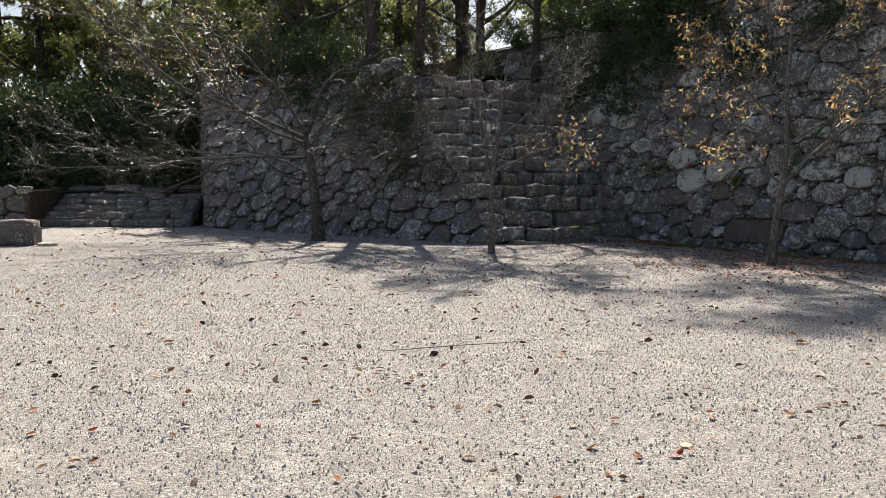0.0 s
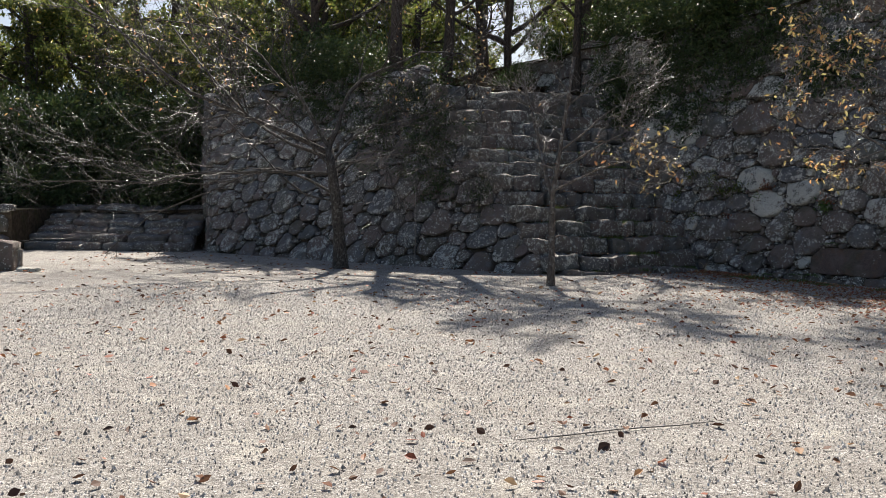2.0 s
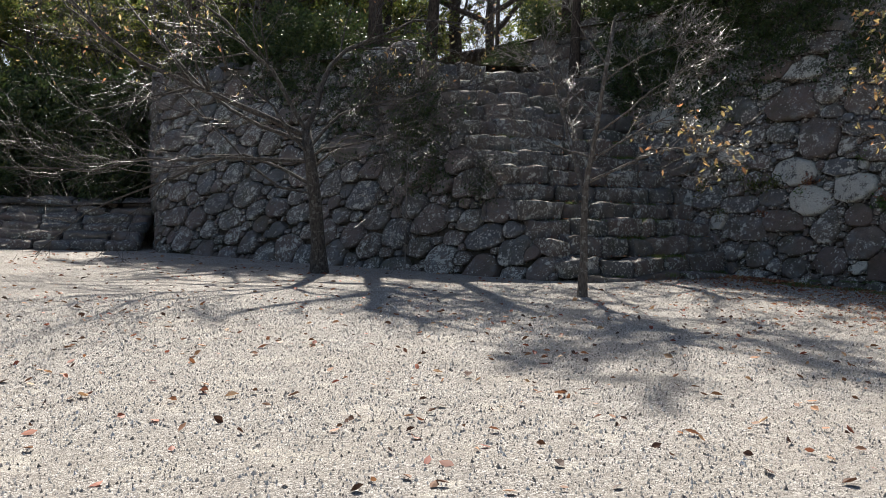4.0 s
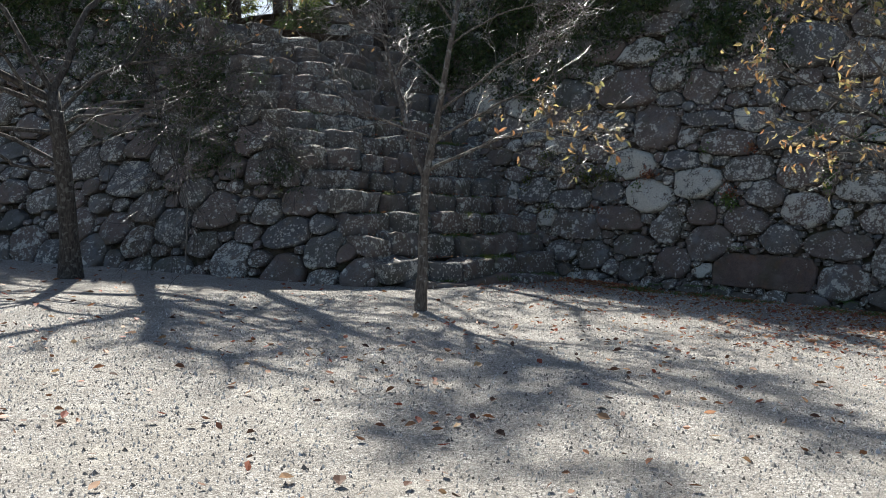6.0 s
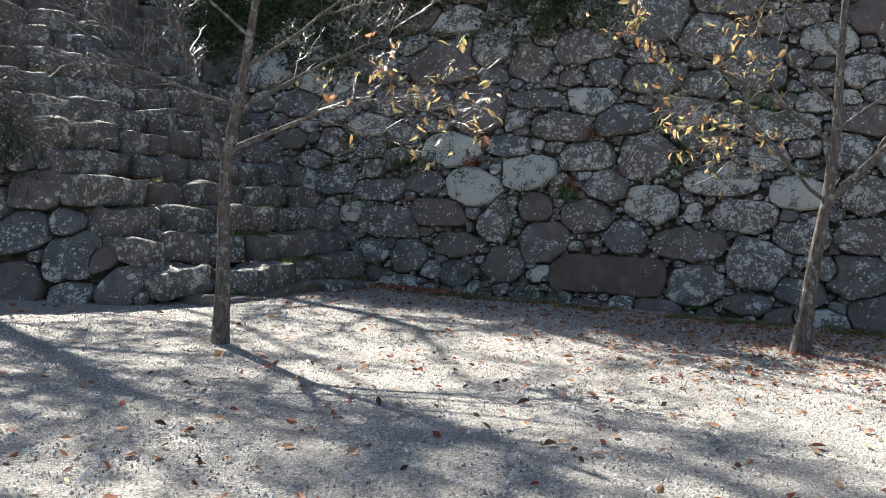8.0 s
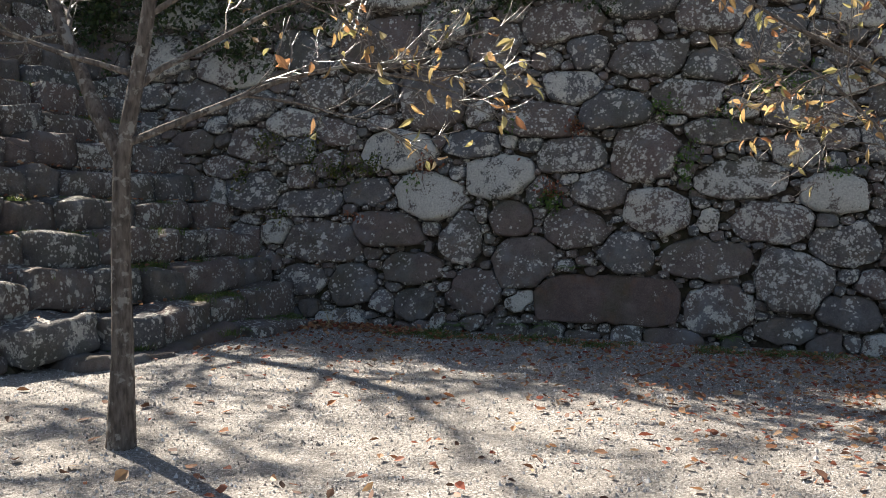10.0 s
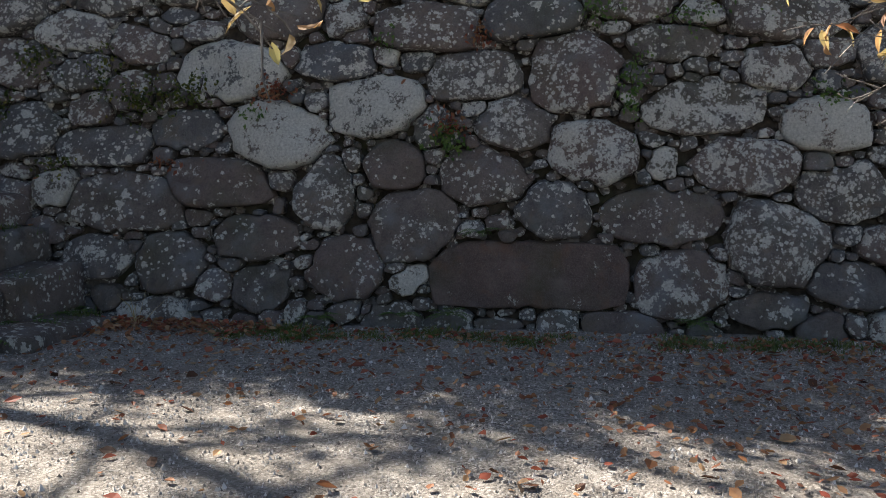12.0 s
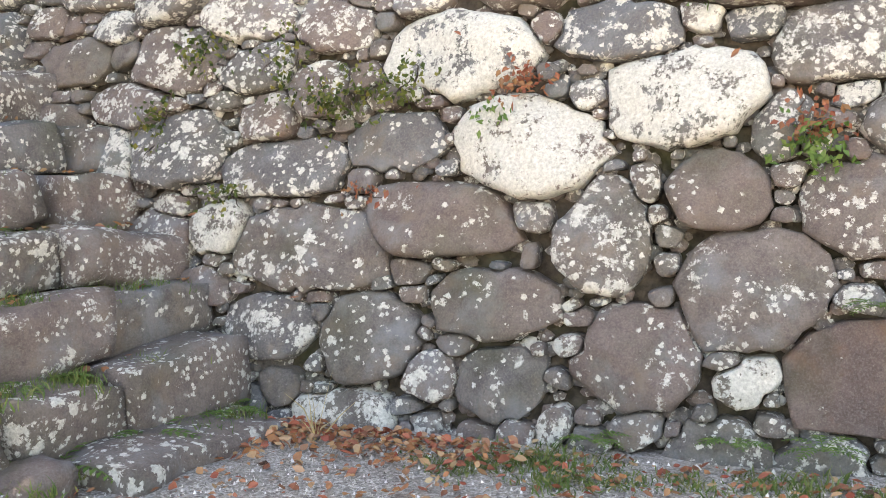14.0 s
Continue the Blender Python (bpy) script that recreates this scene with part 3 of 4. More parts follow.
stone_wall("wall_d", "shaded end of the dry stone wall beside the stairway", FACE_D, stones_d, rng, singles=60, detail=12)


# ---- wall a: stepped courses of long stones between the two walls ----
def long_stone(rng, length, height, depth, wear):
    """A long roughly squared stone with worn edges; x along, y into the wall, z up, from its lower front middle."""
    nx, ny, nz = max(5, int(length / 0.09)), 5, 5
    verts, faces, index = [], [], {}
    off = Vector((rng.uniform(0, 90), rng.uniform(0, 90), rng.uniform(0, 90)))
    endl, endr = rng.uniform(-0.06, 0.16), rng.uniform(-0.06, 0.16)

    def point(i, j, k):
        if (i, j, k) not in index:
            x, y, z = i / nx * 2 - 1, j / ny * 2 - 1, k / nz * 2 - 1
            px, py, pz = (abs(x) ** 7 + abs(y) ** 7 + abs(z) ** 7) ** (1 / 7), 0, 0
            r = max(abs(x), abs(y), abs(z)) / max(px, 1e-5)
            r = 1 - wear * (1 - r) * 0.9
            p = Vector((x * length / 2 * (1 - (1 - r) * 0.35), y * depth / 2 * r, z * height / 2 * r))
            p.x -= p.x * (endr if x > 0 else endl) * (z * 0.5 + 0.5)
            w = Vector((noise.noise(p * 3.0 + off), noise.noise(p * 3.0 + off * 2), noise.noise(p * 3.0 + off * 3)))
            p += w * 0.06 + Vector((noise.noise(p * 9 + off), noise.noise(p * 9 + off * 2), noise.noise(p * 9 + off * 3))) * 0.016 + Vector((0, 0, 0.03 * noise.noise(Vector((p.x * 1.8, 0, 0)) + off)))
            index[(i, j, k)] = len(verts)
            verts.append(p + Vector((0, depth / 2, height / 2)))
        return index[(i, j, k)]

    for i in range(nx):
        for k in range(nz):
            faces.append((point(i, 0, k), point(i + 1, 0, k), point(i + 1, 0, k + 1), point(i, 0, k + 1)))
            faces.append((point(i, ny, k), point(i, ny, k + 1), point(i + 1, ny, k + 1), point(i + 1, ny, k)))
        for j in range(ny):
            faces.append((point(i, j, nz), point(i + 1, j, nz), point(i + 1, j + 1, nz), point(i, j + 1, nz)))
            faces.append((point(i, j, 0), point(i, j + 1, 0), point(i + 1, j + 1, 0), point(i + 1, j, 0)))
    for j in range(ny):
        for k in range(nz):
            faces.append((point(0, j, k), point(0, j, k + 1), point(0, j + 1, k + 1), point(0, j + 1, k)))
            faces.append((point(nx, j, k), point(nx, j + 1, k), point(nx, j + 1, k + 1), point(nx, j, k + 1)))
    return verts, faces


def build_steps():
    wall = thing("wall_a", "steep stepped courses of long weathered stones", "stone steps", FACE_A.o, kind="structure")
    rise, run, first = 0.36, 0.42, 0.06
    turn = math.atan2(-FACE_A.u.y, -FACE_A.u.x)
    for k in range(14):
        z0 = first + rise * (k - 1) if k else -0.14
        height = rise if k else 0.25
        s = 0.12 + run * (k - 1) if k else -0.22
        u = -0.55 - 0.33 * k * 0.4
        end = 4.2 + 0.1 * z0
        if k == 0:
            u, end = 0.0, 3.9
        while u < end - 0.15:
            length = rng.uniform(0.35, 1.1) if k else rng.uniform(1.2, 1.5)
            if end - u - length < 0.35:
                length = end - u
            hh = height * rng.uniform(0.92, 1.2)
            verts, faces = long_stone(rng, length - 0.03, hh, 0.62, rng.uniform(0.7, 1.2))
            p = FACE_A.o + FACE_A.u * (u + length / 2) + FACE_A.m * (s + rng.uniform(-0.09, 0.09)) + Vector((0, 0, z0 + rng.uniform(-0.05, 0.02)))
            ob = link_mesh("stone", verts, faces, lichen_mat(float(rng.choice((0.08, 0.3, 0.3, 0.5))) if k else 0.08), wall)
            ob.matrix_local = Matrix.Translation(p - FACE_A.o) @ Matrix.Rotation(turn + radians(rng.uniform(-6, 6)), 4, "Z") @ Matrix.Rotation(radians(rng.uniform(-5, 5)), 4, "Y")
            u += length
    # packed earth under the treads
    c = [FACE_A.o + FACE_A.u * uu + FACE_A.m * ss + Vector((0, 0, zz)) for uu, ss, zz in ((-1.2, 0.28, -0.05), (4.05, 0.28, -0.05), (4.55, 5.9, 4.75), (-3.0, 5.9, 4.75))]
    slab("earth_core_a", c[::-1], (0, 0, 0.6), soil_mat, "dark earth and moss on the stone treads", "earth")


build_steps()

# ---- the terraces above ----

def bank(name, x0, x1, y0, y1, z, label, inside):
    """A rough sheet of earth on a terrace."""
    m = Mesh()
    n = 44
    grid = {}
    for j in range(n + 1):
        for i in range(n + 1):
            x, y = x0 + (x1 - x0) * i / n, y0 + (y1 - y0) * j / n
            grid[i, j] = len(m.v)
            m.v.append(Vector((x, y, z(x, y) + 0.25 * noise.noise(Vector((x * 0.5, y * 0.5, 3))))))
    for j in range(n):
        for i in range(n):
            x, y = x0 + (x1 - x0) * (i + 0.5) / n, y0 + (y1 - y0) * (j + 0.5) / n
            if inside(x, y):
                m.f.append((grid[i, j], grid[i + 1, j], grid[i + 1, j + 1], grid[i, j + 1]))
    return tagged(m.put(name, soil_mat), label, "bank", kind="structure")


def behind(face, x, y, top, margin=0.0):
    p = Vector((x, y, 0)) - face.o
    return p.dot(face.m) > face.b * top + margin


bank("ground_terrace", -9.2, 12.0, 24.0, 75.0, lambda x, y: TOP_AC - 0.1 + 0.02 * (y - 30), "dark leaf-covered earth terrace above the wall",
     lambda x, y: behind(FACE_C, x, y, TOP_AC, -0.1) and behind(FACE_A, x, y, TOP_AC, -0.1) and not behind(FACE_B, x, y, TOP_B, 0.3) and behind(FACE_D, x, y, TOP_AC, -0.3))


def build_hill():
    """The hill behind the tall wall, from its top edge upwards."""
    m = Mesh()
    nu, nd = 30, 22
    for j in range(nd + 1):
        for i in range(nu + 1):
            d = 60.0 * (j / nd) ** 2
            p = FACE_B.at(-9.0 + 40.0 * i / nu, TOP_B, 0.25 - d)
            m.v.append(p + Vector((0, 0, 0.06 * d - 0.1 + 0.2 * noise.noise(p * 0.5))))
    for j in range(nd):
        for i in range(nu):
            k = j * (nu + 1) + i
            m.f.append((k, k + nu + 1, k + nu + 2, k + 1))
    return tagged(m.put("ground_hill", soil_mat), "shaded earth hill above the tall wall", "bank", kind="structure")


build_hill()

# ---- the old stairway at the far end of the court ----
def laid_stone(parent, rng, at, turn, length, height, depth, level, wear=1.0, name="stone", slope=0.0):
    verts, faces = long_stone(rng, length, height, depth, wear)
    ob = link_mesh(name, verts, faces, lichen_mat(level), parent)
    base = parent.location
    ob.matrix_local = Matrix.Translation(Vector(at) - base) @ Matrix.Rotation(turn, 4, "Z") @ Matrix.Rotation(radians(slope), 4, "X")
    return ob


def build_stairway():
    stairs = thing("stairs", "broad old stone stairway, treads edged with sunlight", "stairs", (-11.1, 29.7, 0), kind="structure")
    for k in range(6):
        x = -13.7
        while x < -8.75:
            w = min(rng.uniform(0.8, 1.4), -8.7 - x)
            if -8.7 - x - w < 0.3:
                w = -8.7 - x
            laid_stone(stairs, rng, (x + w / 2, 29.7 + 0.46 * k + rng.uniform(-0.04, 0.04), 0.215 * k - 0.04), 0.0, w - 0.02, 0.26, 0.75, 0.08, 1.3, "step_stone", rng.uniform(4, 10))
            x += w


build_stairway()
bank("ground_upper", -60.0, -7.6, 31.5, 80.0, lambda x, y: 1.2 + 3.0 * min(1, max(0, (y - 34.5) / 2.5)) + 0.05 * max(0, y - 37),
     "dark bank above the stairway under trees", lambda x, y: True)

FACE_E = Face((-13.75, 28.9, 0), (-1.0, 0.06, 0), (0.06, 1.0, 0), 0.15)
stones_e = pack(9.0, 1.3, [], SIZES_C[:4], rng, lambda x, y: x > 0.05, flat=1.2, levels=(0.08, 0.3))
stone_wall("wall_e", "low dry stone wall beside the stairway", FACE_E, stones_e, rng, singles=80, detail=12)
slab("earth_core_e", [(-13.7, 29.05, 1.2), (-60, 31.8, 1.2), (-60, 34, 1.25), (-13.7, 34, 1.25)][::-1], (0, 0, 1.4), soil_mat, "dark earth behind the low wall", "earth")
old_block = thing("cut_stone", "rough old cut stone block lying on the gravel", "stone block", (-10.75, 21.9, 0))
laid_stone(old_block, rng, (-10.75, 21.6, -0.05), 0.1, 1.15, 0.66, 0.6, 0.3, 0.8, "block")
marker = thing("wooden_post", "short weathered wooden post beside the stone block", "post", (-10.02, 21.75, 0))
pm = Mesh()
tube(pm, [Vector((0, 0, -0.1)), Vector((0, 0, 0.2)), Vector((0.01, 0, 0.42)), Vector((0.01, 0, 0.45))], [0.055, 0.052, 0.05, 0.04], 8)
pm.put("shaft", wood_mat, marker)
foot = thing("pale_stone", "pale flat stone lying at the foot of the post", "stone", (-9.75, 21.6, 0))
laid_stone(foot, rng, (-9.75, 21.5, -0.03), 0.2, 0.45, 0.11, 0.3, 1.0, 1.1, "slab")


# ---- trees ----
def grow(name, label, at, rng, trunk, trunk_r, limbs, bark, twigs=7, twig_len=0.8, leaves=3, leaf_size=0.08, leaf_mat=None, subs=6, drop=0.0, group="", fine=None, leaf_pick=None, thick=1.0, rise=0.15, taper=0.35, bend=0.28, boughs=False, fine_bark=None):
    """A tree: a trunk through the given points, limbs from (height share, direction, length, radius), boughs, twigs and leaves."""
    tree = thing(name, label, "tree", at, group)
    tm = Mesh()
    pts = [Vector(p) for p in trunk]
    radii = [trunk_r * (1.35 if i == 0 else 1.0 - taper * i / (len(pts) - 1)) for i in range(len(pts))]
    tube(tm, pts, radii, 10)
    tm.put("trunk", bark, tree)
    tw, lv = Mesh(), Mesh()
    for share, way, length, radius in limbs:
        f = share * (len(pts) - 1)
        i = min(int(f), len(pts) - 2)
        start = pts[i].lerp(pts[i + 1], f - i)
        lm, side_boughs = Mesh(), []
        lp, lr = limb(rng, start, Vector(way), length, radius, bend, rise, 9, 0.2)
        tube(lm, lp, lr, 7)
        for s in range(subs):
            g = rng.uniform(0.22, 1.0)
            q = g * 9
            qi = min(int(q), 8)
            p = lp[qi].lerp(lp[qi + 1], q - qi)
            along = lp[qi + 1] - lp[qi]
            way2 = side_way(rng, along, rng.uniform(0.35, 1.0)) + Vector((0, 0, rng.uniform(-0.25, 0.3)))
            sl = length * rng.uniform(0.28, 0.55) * (1.15 - 0.5 * g)
            sr = max(0.007, lr[qi] * 0.5)
            sp, srr = limb(rng, p, way2, sl, sr, 0.35, 0.1, 6, 0.25)
            side_boughs.append(Mesh() if boughs else lm)
            tube(side_boughs[-1], sp, srr, 5)
            for _ in range(twigs):
                h = rng.uniform(0.15, 1.0) * 6
                hi = min(int(h), 5)
                p2 = sp[hi].lerp(sp[hi + 1], h - hi)
                way3 = side_way(rng, sp[hi + 1] - sp[hi], rng.uniform(0.3, 0.9)) + Vector((0, 0, rng.uniform(-0.2, 0.25) - drop))
                tp, tr = limb(rng, p2, way3, twig_len * rng.uniform(0.5, 1.3), thick * max(0.0035, min(sr * 0.4, 0.008)), 0.3, 0.0, 5, 0.35)
                tube(tw, tp, tr, 3)
                if fine:
                    for _ in range(fine):
                        hh = rng.integers(1, 5)
                        fp, fr = limb(rng, tp[hh], side_way(rng, tp[hh + 1] - tp[hh], rng.uniform(0.4, 0.9)), twig_len * rng.uniform(0.2, 0.55), 0.0035 * thick, 0.3, 0.0, 3, 0.5)
                        tube(tw, fp, fr, 3)
                count = leaves if leaf_pick is None else int(round(leaves * leaf_pick(tp[-1])))
                for _ in range(count):
                    e = tp[rng.integers(2, 6)]
                    d = rand_way(rng) + Vector((0, 0, -0.6))
                    (add_fine_leaf if leaf_mat is autumn_mat else add_leaf)(lv, e + rand_way(rng) * 0.03, d, rand_way(rng), leaf_size * rng.uniform(0.6, 1.25), leaf_size * rng.uniform(0.3, 0.5))
        limb_ob = lm.put("limb", bark, tree)
        for bough in side_boughs if boughs else ():
            bough.put("bough", bark, limb_ob)
    tagged(tw.put("twig_growth", fine_bark or twig_mat, tree), kind="stuff")
    if lv.v:
        tagged(lv.put("leaves", leaf_mat, tree, smooth=False), kind="stuff")
    return tree


RIGHT, FWD = Vector((0.82, -0.57, 0)), Vector((0.57, 0.82, 0))


def way(r, f, z):
    return RIGHT * r + FWD * f + Vector((0, 0, z))


tree_rng = np.random.default_rng(21)
# the slim cherry tree in front of the steps
grow("cherry_tree", "slim young cherry tree, nearly bare, few yellow leaves", (0.98, 19.88, 0), tree_rng,
     [(0, 0, -0.1), (0.01, 0, 0.6), (0.0, 0.01, 1.2), (0.0, 0.0, 1.72), (0.1, -0.07, 2.4), (0.19, -0.13, 3.2), (0.33, -0.22, 4.3)], 0.07,
     [(0.5, way(-0.42, 0.1, 1.0), 3.0, 0.05), (0.52, way(0.95, -0.1, 0.22), 2.2, 0.026), (0.6, way(0.8, 0.3, 0.8), 1.9, 0.022), (0.62, way(-0.9, 0.1, 0.4), 2.1, 0.02),
      (0.7, way(0.85, 0.15, 0.7), 2.0, 0.02), (0.76, way(-0.7, 0.3, 0.6), 1.8, 0.018), (0.86, way(0.6, 0.2, 0.8), 1.6, 0.016), (0.9, way(-0.5, -0.1, 0.9), 1.5, 0.015)],
     bark_mat, twigs=6, twig_len=0.5, leaves=3, leaf_size=0.11, leaf_mat=autumn_mat, subs=7, fine=3, taper=0.6, bend=0.2, rise=0.0, boughs=True, thick=1.35,
     leaf_pick=lambda p: 0.55 if p.dot(RIGHT) > 0.3 and p.z < 3.1 else 0.12)
# the leaning cherry tree with more of its autumn leaves
grow("cherry_tree", "leaning young cherry tree with orange and yellow leaves", (6.33, 17.38, 0), tree_rng,
     [(0, 0, -0.1), (0.03, -0.02, 0.35), (0.06, -0.05, 0.9), (0.14, -0.1, 1.6), (0.18, -0.13, 2.4), (0.16, -0.12, 3.3), (0.2, -0.15, 4.6)], 0.09,
     [(0.5, way(0.8, 0.0, 0.75), 3.0, 0.048), (0.5, way(-0.9, 0.1, 0.6), 1.9, 0.022), (0.62, way(-0.9, 0.1, 0.7), 2.5, 0.026), (0.7, way(-0.85, 0.2, 0.55), 2.5, 0.025),
      (0.8, way(-0.7, -0.2, 0.6), 2.3, 0.022), (0.65, way(0.7, 0.3, 0.6), 2.2, 0.022), (0.87, way(0.4, 0.1, 0.9), 1.8, 0.018), (0.9, way(-0.5, 0.2, 0.7), 1.7, 0.018)],
     bark_mat, twigs=6, twig_len=0.5, leaves=8, leaf_size=0.11, leaf_mat=autumn_mat, subs=7, fine=3, taper=0.7, bend=0.2, rise=0.0, boughs=True, thick=1.35,
     leaf_pick=lambda p: 0.65 if p.z > 2.0 and noise.noise(p * 1.3) > -0.12 else 0.1)
# the old spreading cherry tree by the far wall
grow("cherry_tree", "old spreading cherry tree with low bare limbs", (-3.45, 23.7, 0), tree_rng,
     [(0, 0, -0.15), (-0.04, 0, 0.6), (-0.1, -0.05, 1.4), (-0.2, -0.1, 2.2), (-0.3, -0.1, 2.8)], 0.155,
     [(0.95, (-0.8, -0.1, 0.6), 7.5, 0.06), (0.75, (-1.0, -0.2, 0.25), 7.5, 0.036), (0.6, (-0.9, 0.3, 0.3), 7.0, 0.034), (1.0, (-0.6, 0.1, 0.8), 6.0, 0.045), (1.0, (0.1, 0.0, 1.0), 4.5, 0.06),
      (0.85, (0.5, 0.1, 0.8), 4.2, 0.036), (0.7, (0.95, -0.15, 0.08), 4.2, 0.024), (0.55, (-1.0, -0.1, 0.08), 6.5, 0.026), (0.8, (-0.7, -0.6, 0.3), 5.5, 0.03), (0.9, (-1.0, 0.1, 0.45), 9.0, 0.042),
      (0.78, (0.6, -0.6, 0.35), 3.5, 0.024)],
     old_bark_mat, twigs=9, twig_len=1.1, leaves=1, leaf_size=0.09, leaf_mat=autumn_mat, subs=11, fine=3, thick=1.2, rise=-0.22, bend=0.42, boughs=True, fine_bark=old_twig_mat,
     leaf_pick=lambda p: 0.5 if p.z < 3.5 else 1.0)
sapling = thing("sapling", "thin bare sapling standing close to the wall", "sapling", (-1.75, 24.35, 0))
sap = Mesh()
tube(sap, [Vector((0, 0, -0.1)), Vector((0.02, 0, 0.9)), Vector((0.01, 0.03, 1.9)), Vector((0.05, 0.05, 2.8))], [0.016, 0.014, 0.011, 0.006], 5)
sap.put("stem", twig_mat, sapling)


def leafy_tree(rng, height, spread, leaves, trunk_r=0.18, lean=0.0, base=0.35, wig=0.15):
    """Limbs for a tree of that height, from its bare lower trunk upwards."""
    trunk = [(0, 0, -0.2)] + [(lean * q * height + wig * rng.normal() * q, wig * rng.normal() * q, height * q * 0.8) for q in (0.25, 0.5, 0.75, 1.0)]
    limbs = []
    for i in range(11):
        a = 2.4 * i + rng.uniform(0, 0.6)
        share = base + (1 - base) * i / 10
        limbs.append((share, (math.cos(a), math.sin(a), rng.uniform(0.25, 0.8)), spread * rng.uniform(0.7, 1.15) * (1.2 - 0.5 * share), max(0.045, trunk_r * 0.4)))
    return trunk, trunk_r, limbs


def place(protos, spots):
    """Stand copies of the prototypes at further spots, turned and scaled."""
    for k, (x, y, z, s, turn) in enumerate(spots):
        copy_thing(protos[k % len(protos)], pose(x, y, z, 0, 0, turn)).scale = (s, s, s)


wood_rng = np.random.default_rng(5)
# sparse trees on the terrace, whose branches throw their shadows over the court
t1, r1, l1 = leafy_tree(wood_rng, 7.5, 3.6, 4, 0.19, 0.0, 0.4)
l1 = [(a, b, c, d * 1.6) for a, b, c, d in l1[::2] + l1[1:4:2]]
sparse = [grow("terrace_tree", "tall thin tree with sparse autumn leaves on the terrace", (-2.48, 29.4, 4.9), wood_rng, t1, r1, l1, dark_bark_mat,
               twigs=6, twig_len=0.8, leaves=2, leaf_size=0.13, leaf_mat=green_mat, subs=6, group="trees above the wall")]
t2, r2, l2 = leafy_tree(wood_rng, 8.5, 3.2, 4, 0.17, 0.05, 0.35)
sparse.append(grow("terrace_tree", "tall thin tree with sparse autumn leaves on the terrace", (-1.08, 30.4, 4.9), wood_rng, t2, r2, l2, dark_bark_mat,
                   twigs=6, twig_len=0.8, leaves=9, leaf_size=0.15, leaf_mat=green_mat, subs=6, group="trees above the wall"))
place(sparse, [(8.5, 36.0, 7.0, 1.0, 60), (12.5, 34.0, 7.2, 1.0, 130), (1.3, 36.5, 4.9, 0.95, 40), (0.6, 41.0, 5.1, 1.15, 150), (-5.5, 33.5, 4.8, 0.9, 250), (2.9, 30.1, 4.9, 0.8, 75)])
# tall trees with high crowns on the hill
t4, r4, l4 = leafy_tree(wood_rng, 14.5, 3.1, 4, 0.06, 0.02, 0.82, 0.3)
tall = [grow("hill_tree", "tall slender tree with a high thin crown on the hill", (1.0, 32.0, 4.9), wood_rng, t4, r4, l4, dark_bark_mat,
             twigs=7, twig_len=0.8, leaves=10, leaf_size=0.14, leaf_mat=green_mat, subs=7, group="trees on the hill")]
place(tall, [(6.3, 28.8, 6.4, 0.95, 70), (4.6, 30.9, 6.3, 1.05, 250), (8.3, 25.6, 6.4, 0.95, 190), (10.3, 22.8, 6.4, 1.0, 290), (12.6, 19.6, 6.4, 0.95, 130), (15.0, 17.5, 6.4, 1.0, 30)])
# two stout old trees and their high crowns at the back of the terrace
t5, r5, l5 = leafy_tree(wood_rng, 11.0, 3.4, 4, 0.33, 0.03, 0.6, 0.3)
stout = [grow("old_tree", "stout dark old tree leaning over the terrace", (4.4, 39.0, 5.2), wood_rng, t5, r5, l5, dark_bark_mat,
              twigs=7, twig_len=0.8, leaves=12, leaf_size=0.16, leaf_mat=green_mat, subs=7, group="trees above the wall")]
place(stout, [(0.93, 45.0, 5.3, 0.95, 120)])
# denser evergreens further back
t3, r3, l3 = leafy_tree(wood_rng, 9.0, 3.6, 6, 0.24, 0.0, 0.12)
dense = [grow("evergreen_tree", "dark evergreen tree against the bright sky", (-7.0, 40.0, 4.9), wood_rng, t3, r3, l3, dark_bark_mat,
              twigs=8, twig_len=0.7, leaves=11, leaf_size=0.23, leaf_mat=green_mat, subs=9, group="woods behind the wall")]
place(dense, [(-7.5, 44.5, 4.9, 1.0, 333), (-18.5, 47.0, 4.3, 1.1, 160), (-14.0, 46.0, 4.2, 1.1, 30), (-24.0, 48.0, 4.4, 1.2, 260), (5.5, 42.0, 6.6, 0.8, 45), (10.5, 38.0, 7.4, 0.8, 145), (-5.8, 38.0, 4.9, 0.85, 15), (-2.2, 39.5, 4.9, 0.8, 100), (-9.5, 39.5, 4.2, 0.6, 200), (-13.0, 38.5, 4.0, 0.55, 280), (-3.5, 43.0, 5.0, 1.0, 50), (-11.5, 43.0, 4.0, 0.8, 130), (-15.5, 40.5, 4.0, 0.65, 210), (-20.0, 44.0, 4.2, 1.0, 300), (-24.5, 42.0, 4.2, 1.05, 20),
              (-9.5, 49.0, 4.8, 1.25, 90), (-17.5, 51.0, 5.0, 1.3, 250), (8.5, 46.0, 7.0, 1.0, 80), (-28.0, 50.0, 4.6, 1.3, 140),
              (14.0, 40.0, 8.0, 0.9, 330), (-22.0, 58.0, 5.2, 1.4, 70), (-13.0, 59.0, 5.2, 1.4, 190), (9.0, 56.0, 8.0, 1.3, 10), (-5.5, 60.0, 5.4, 1.4, 300), (7.5, 58.0, 6.2, 0.9, 110), (-0.8, 55.0, 5.6, 0.85, 220), (1.9, 63.0, 5.8, 0.75, 20)])


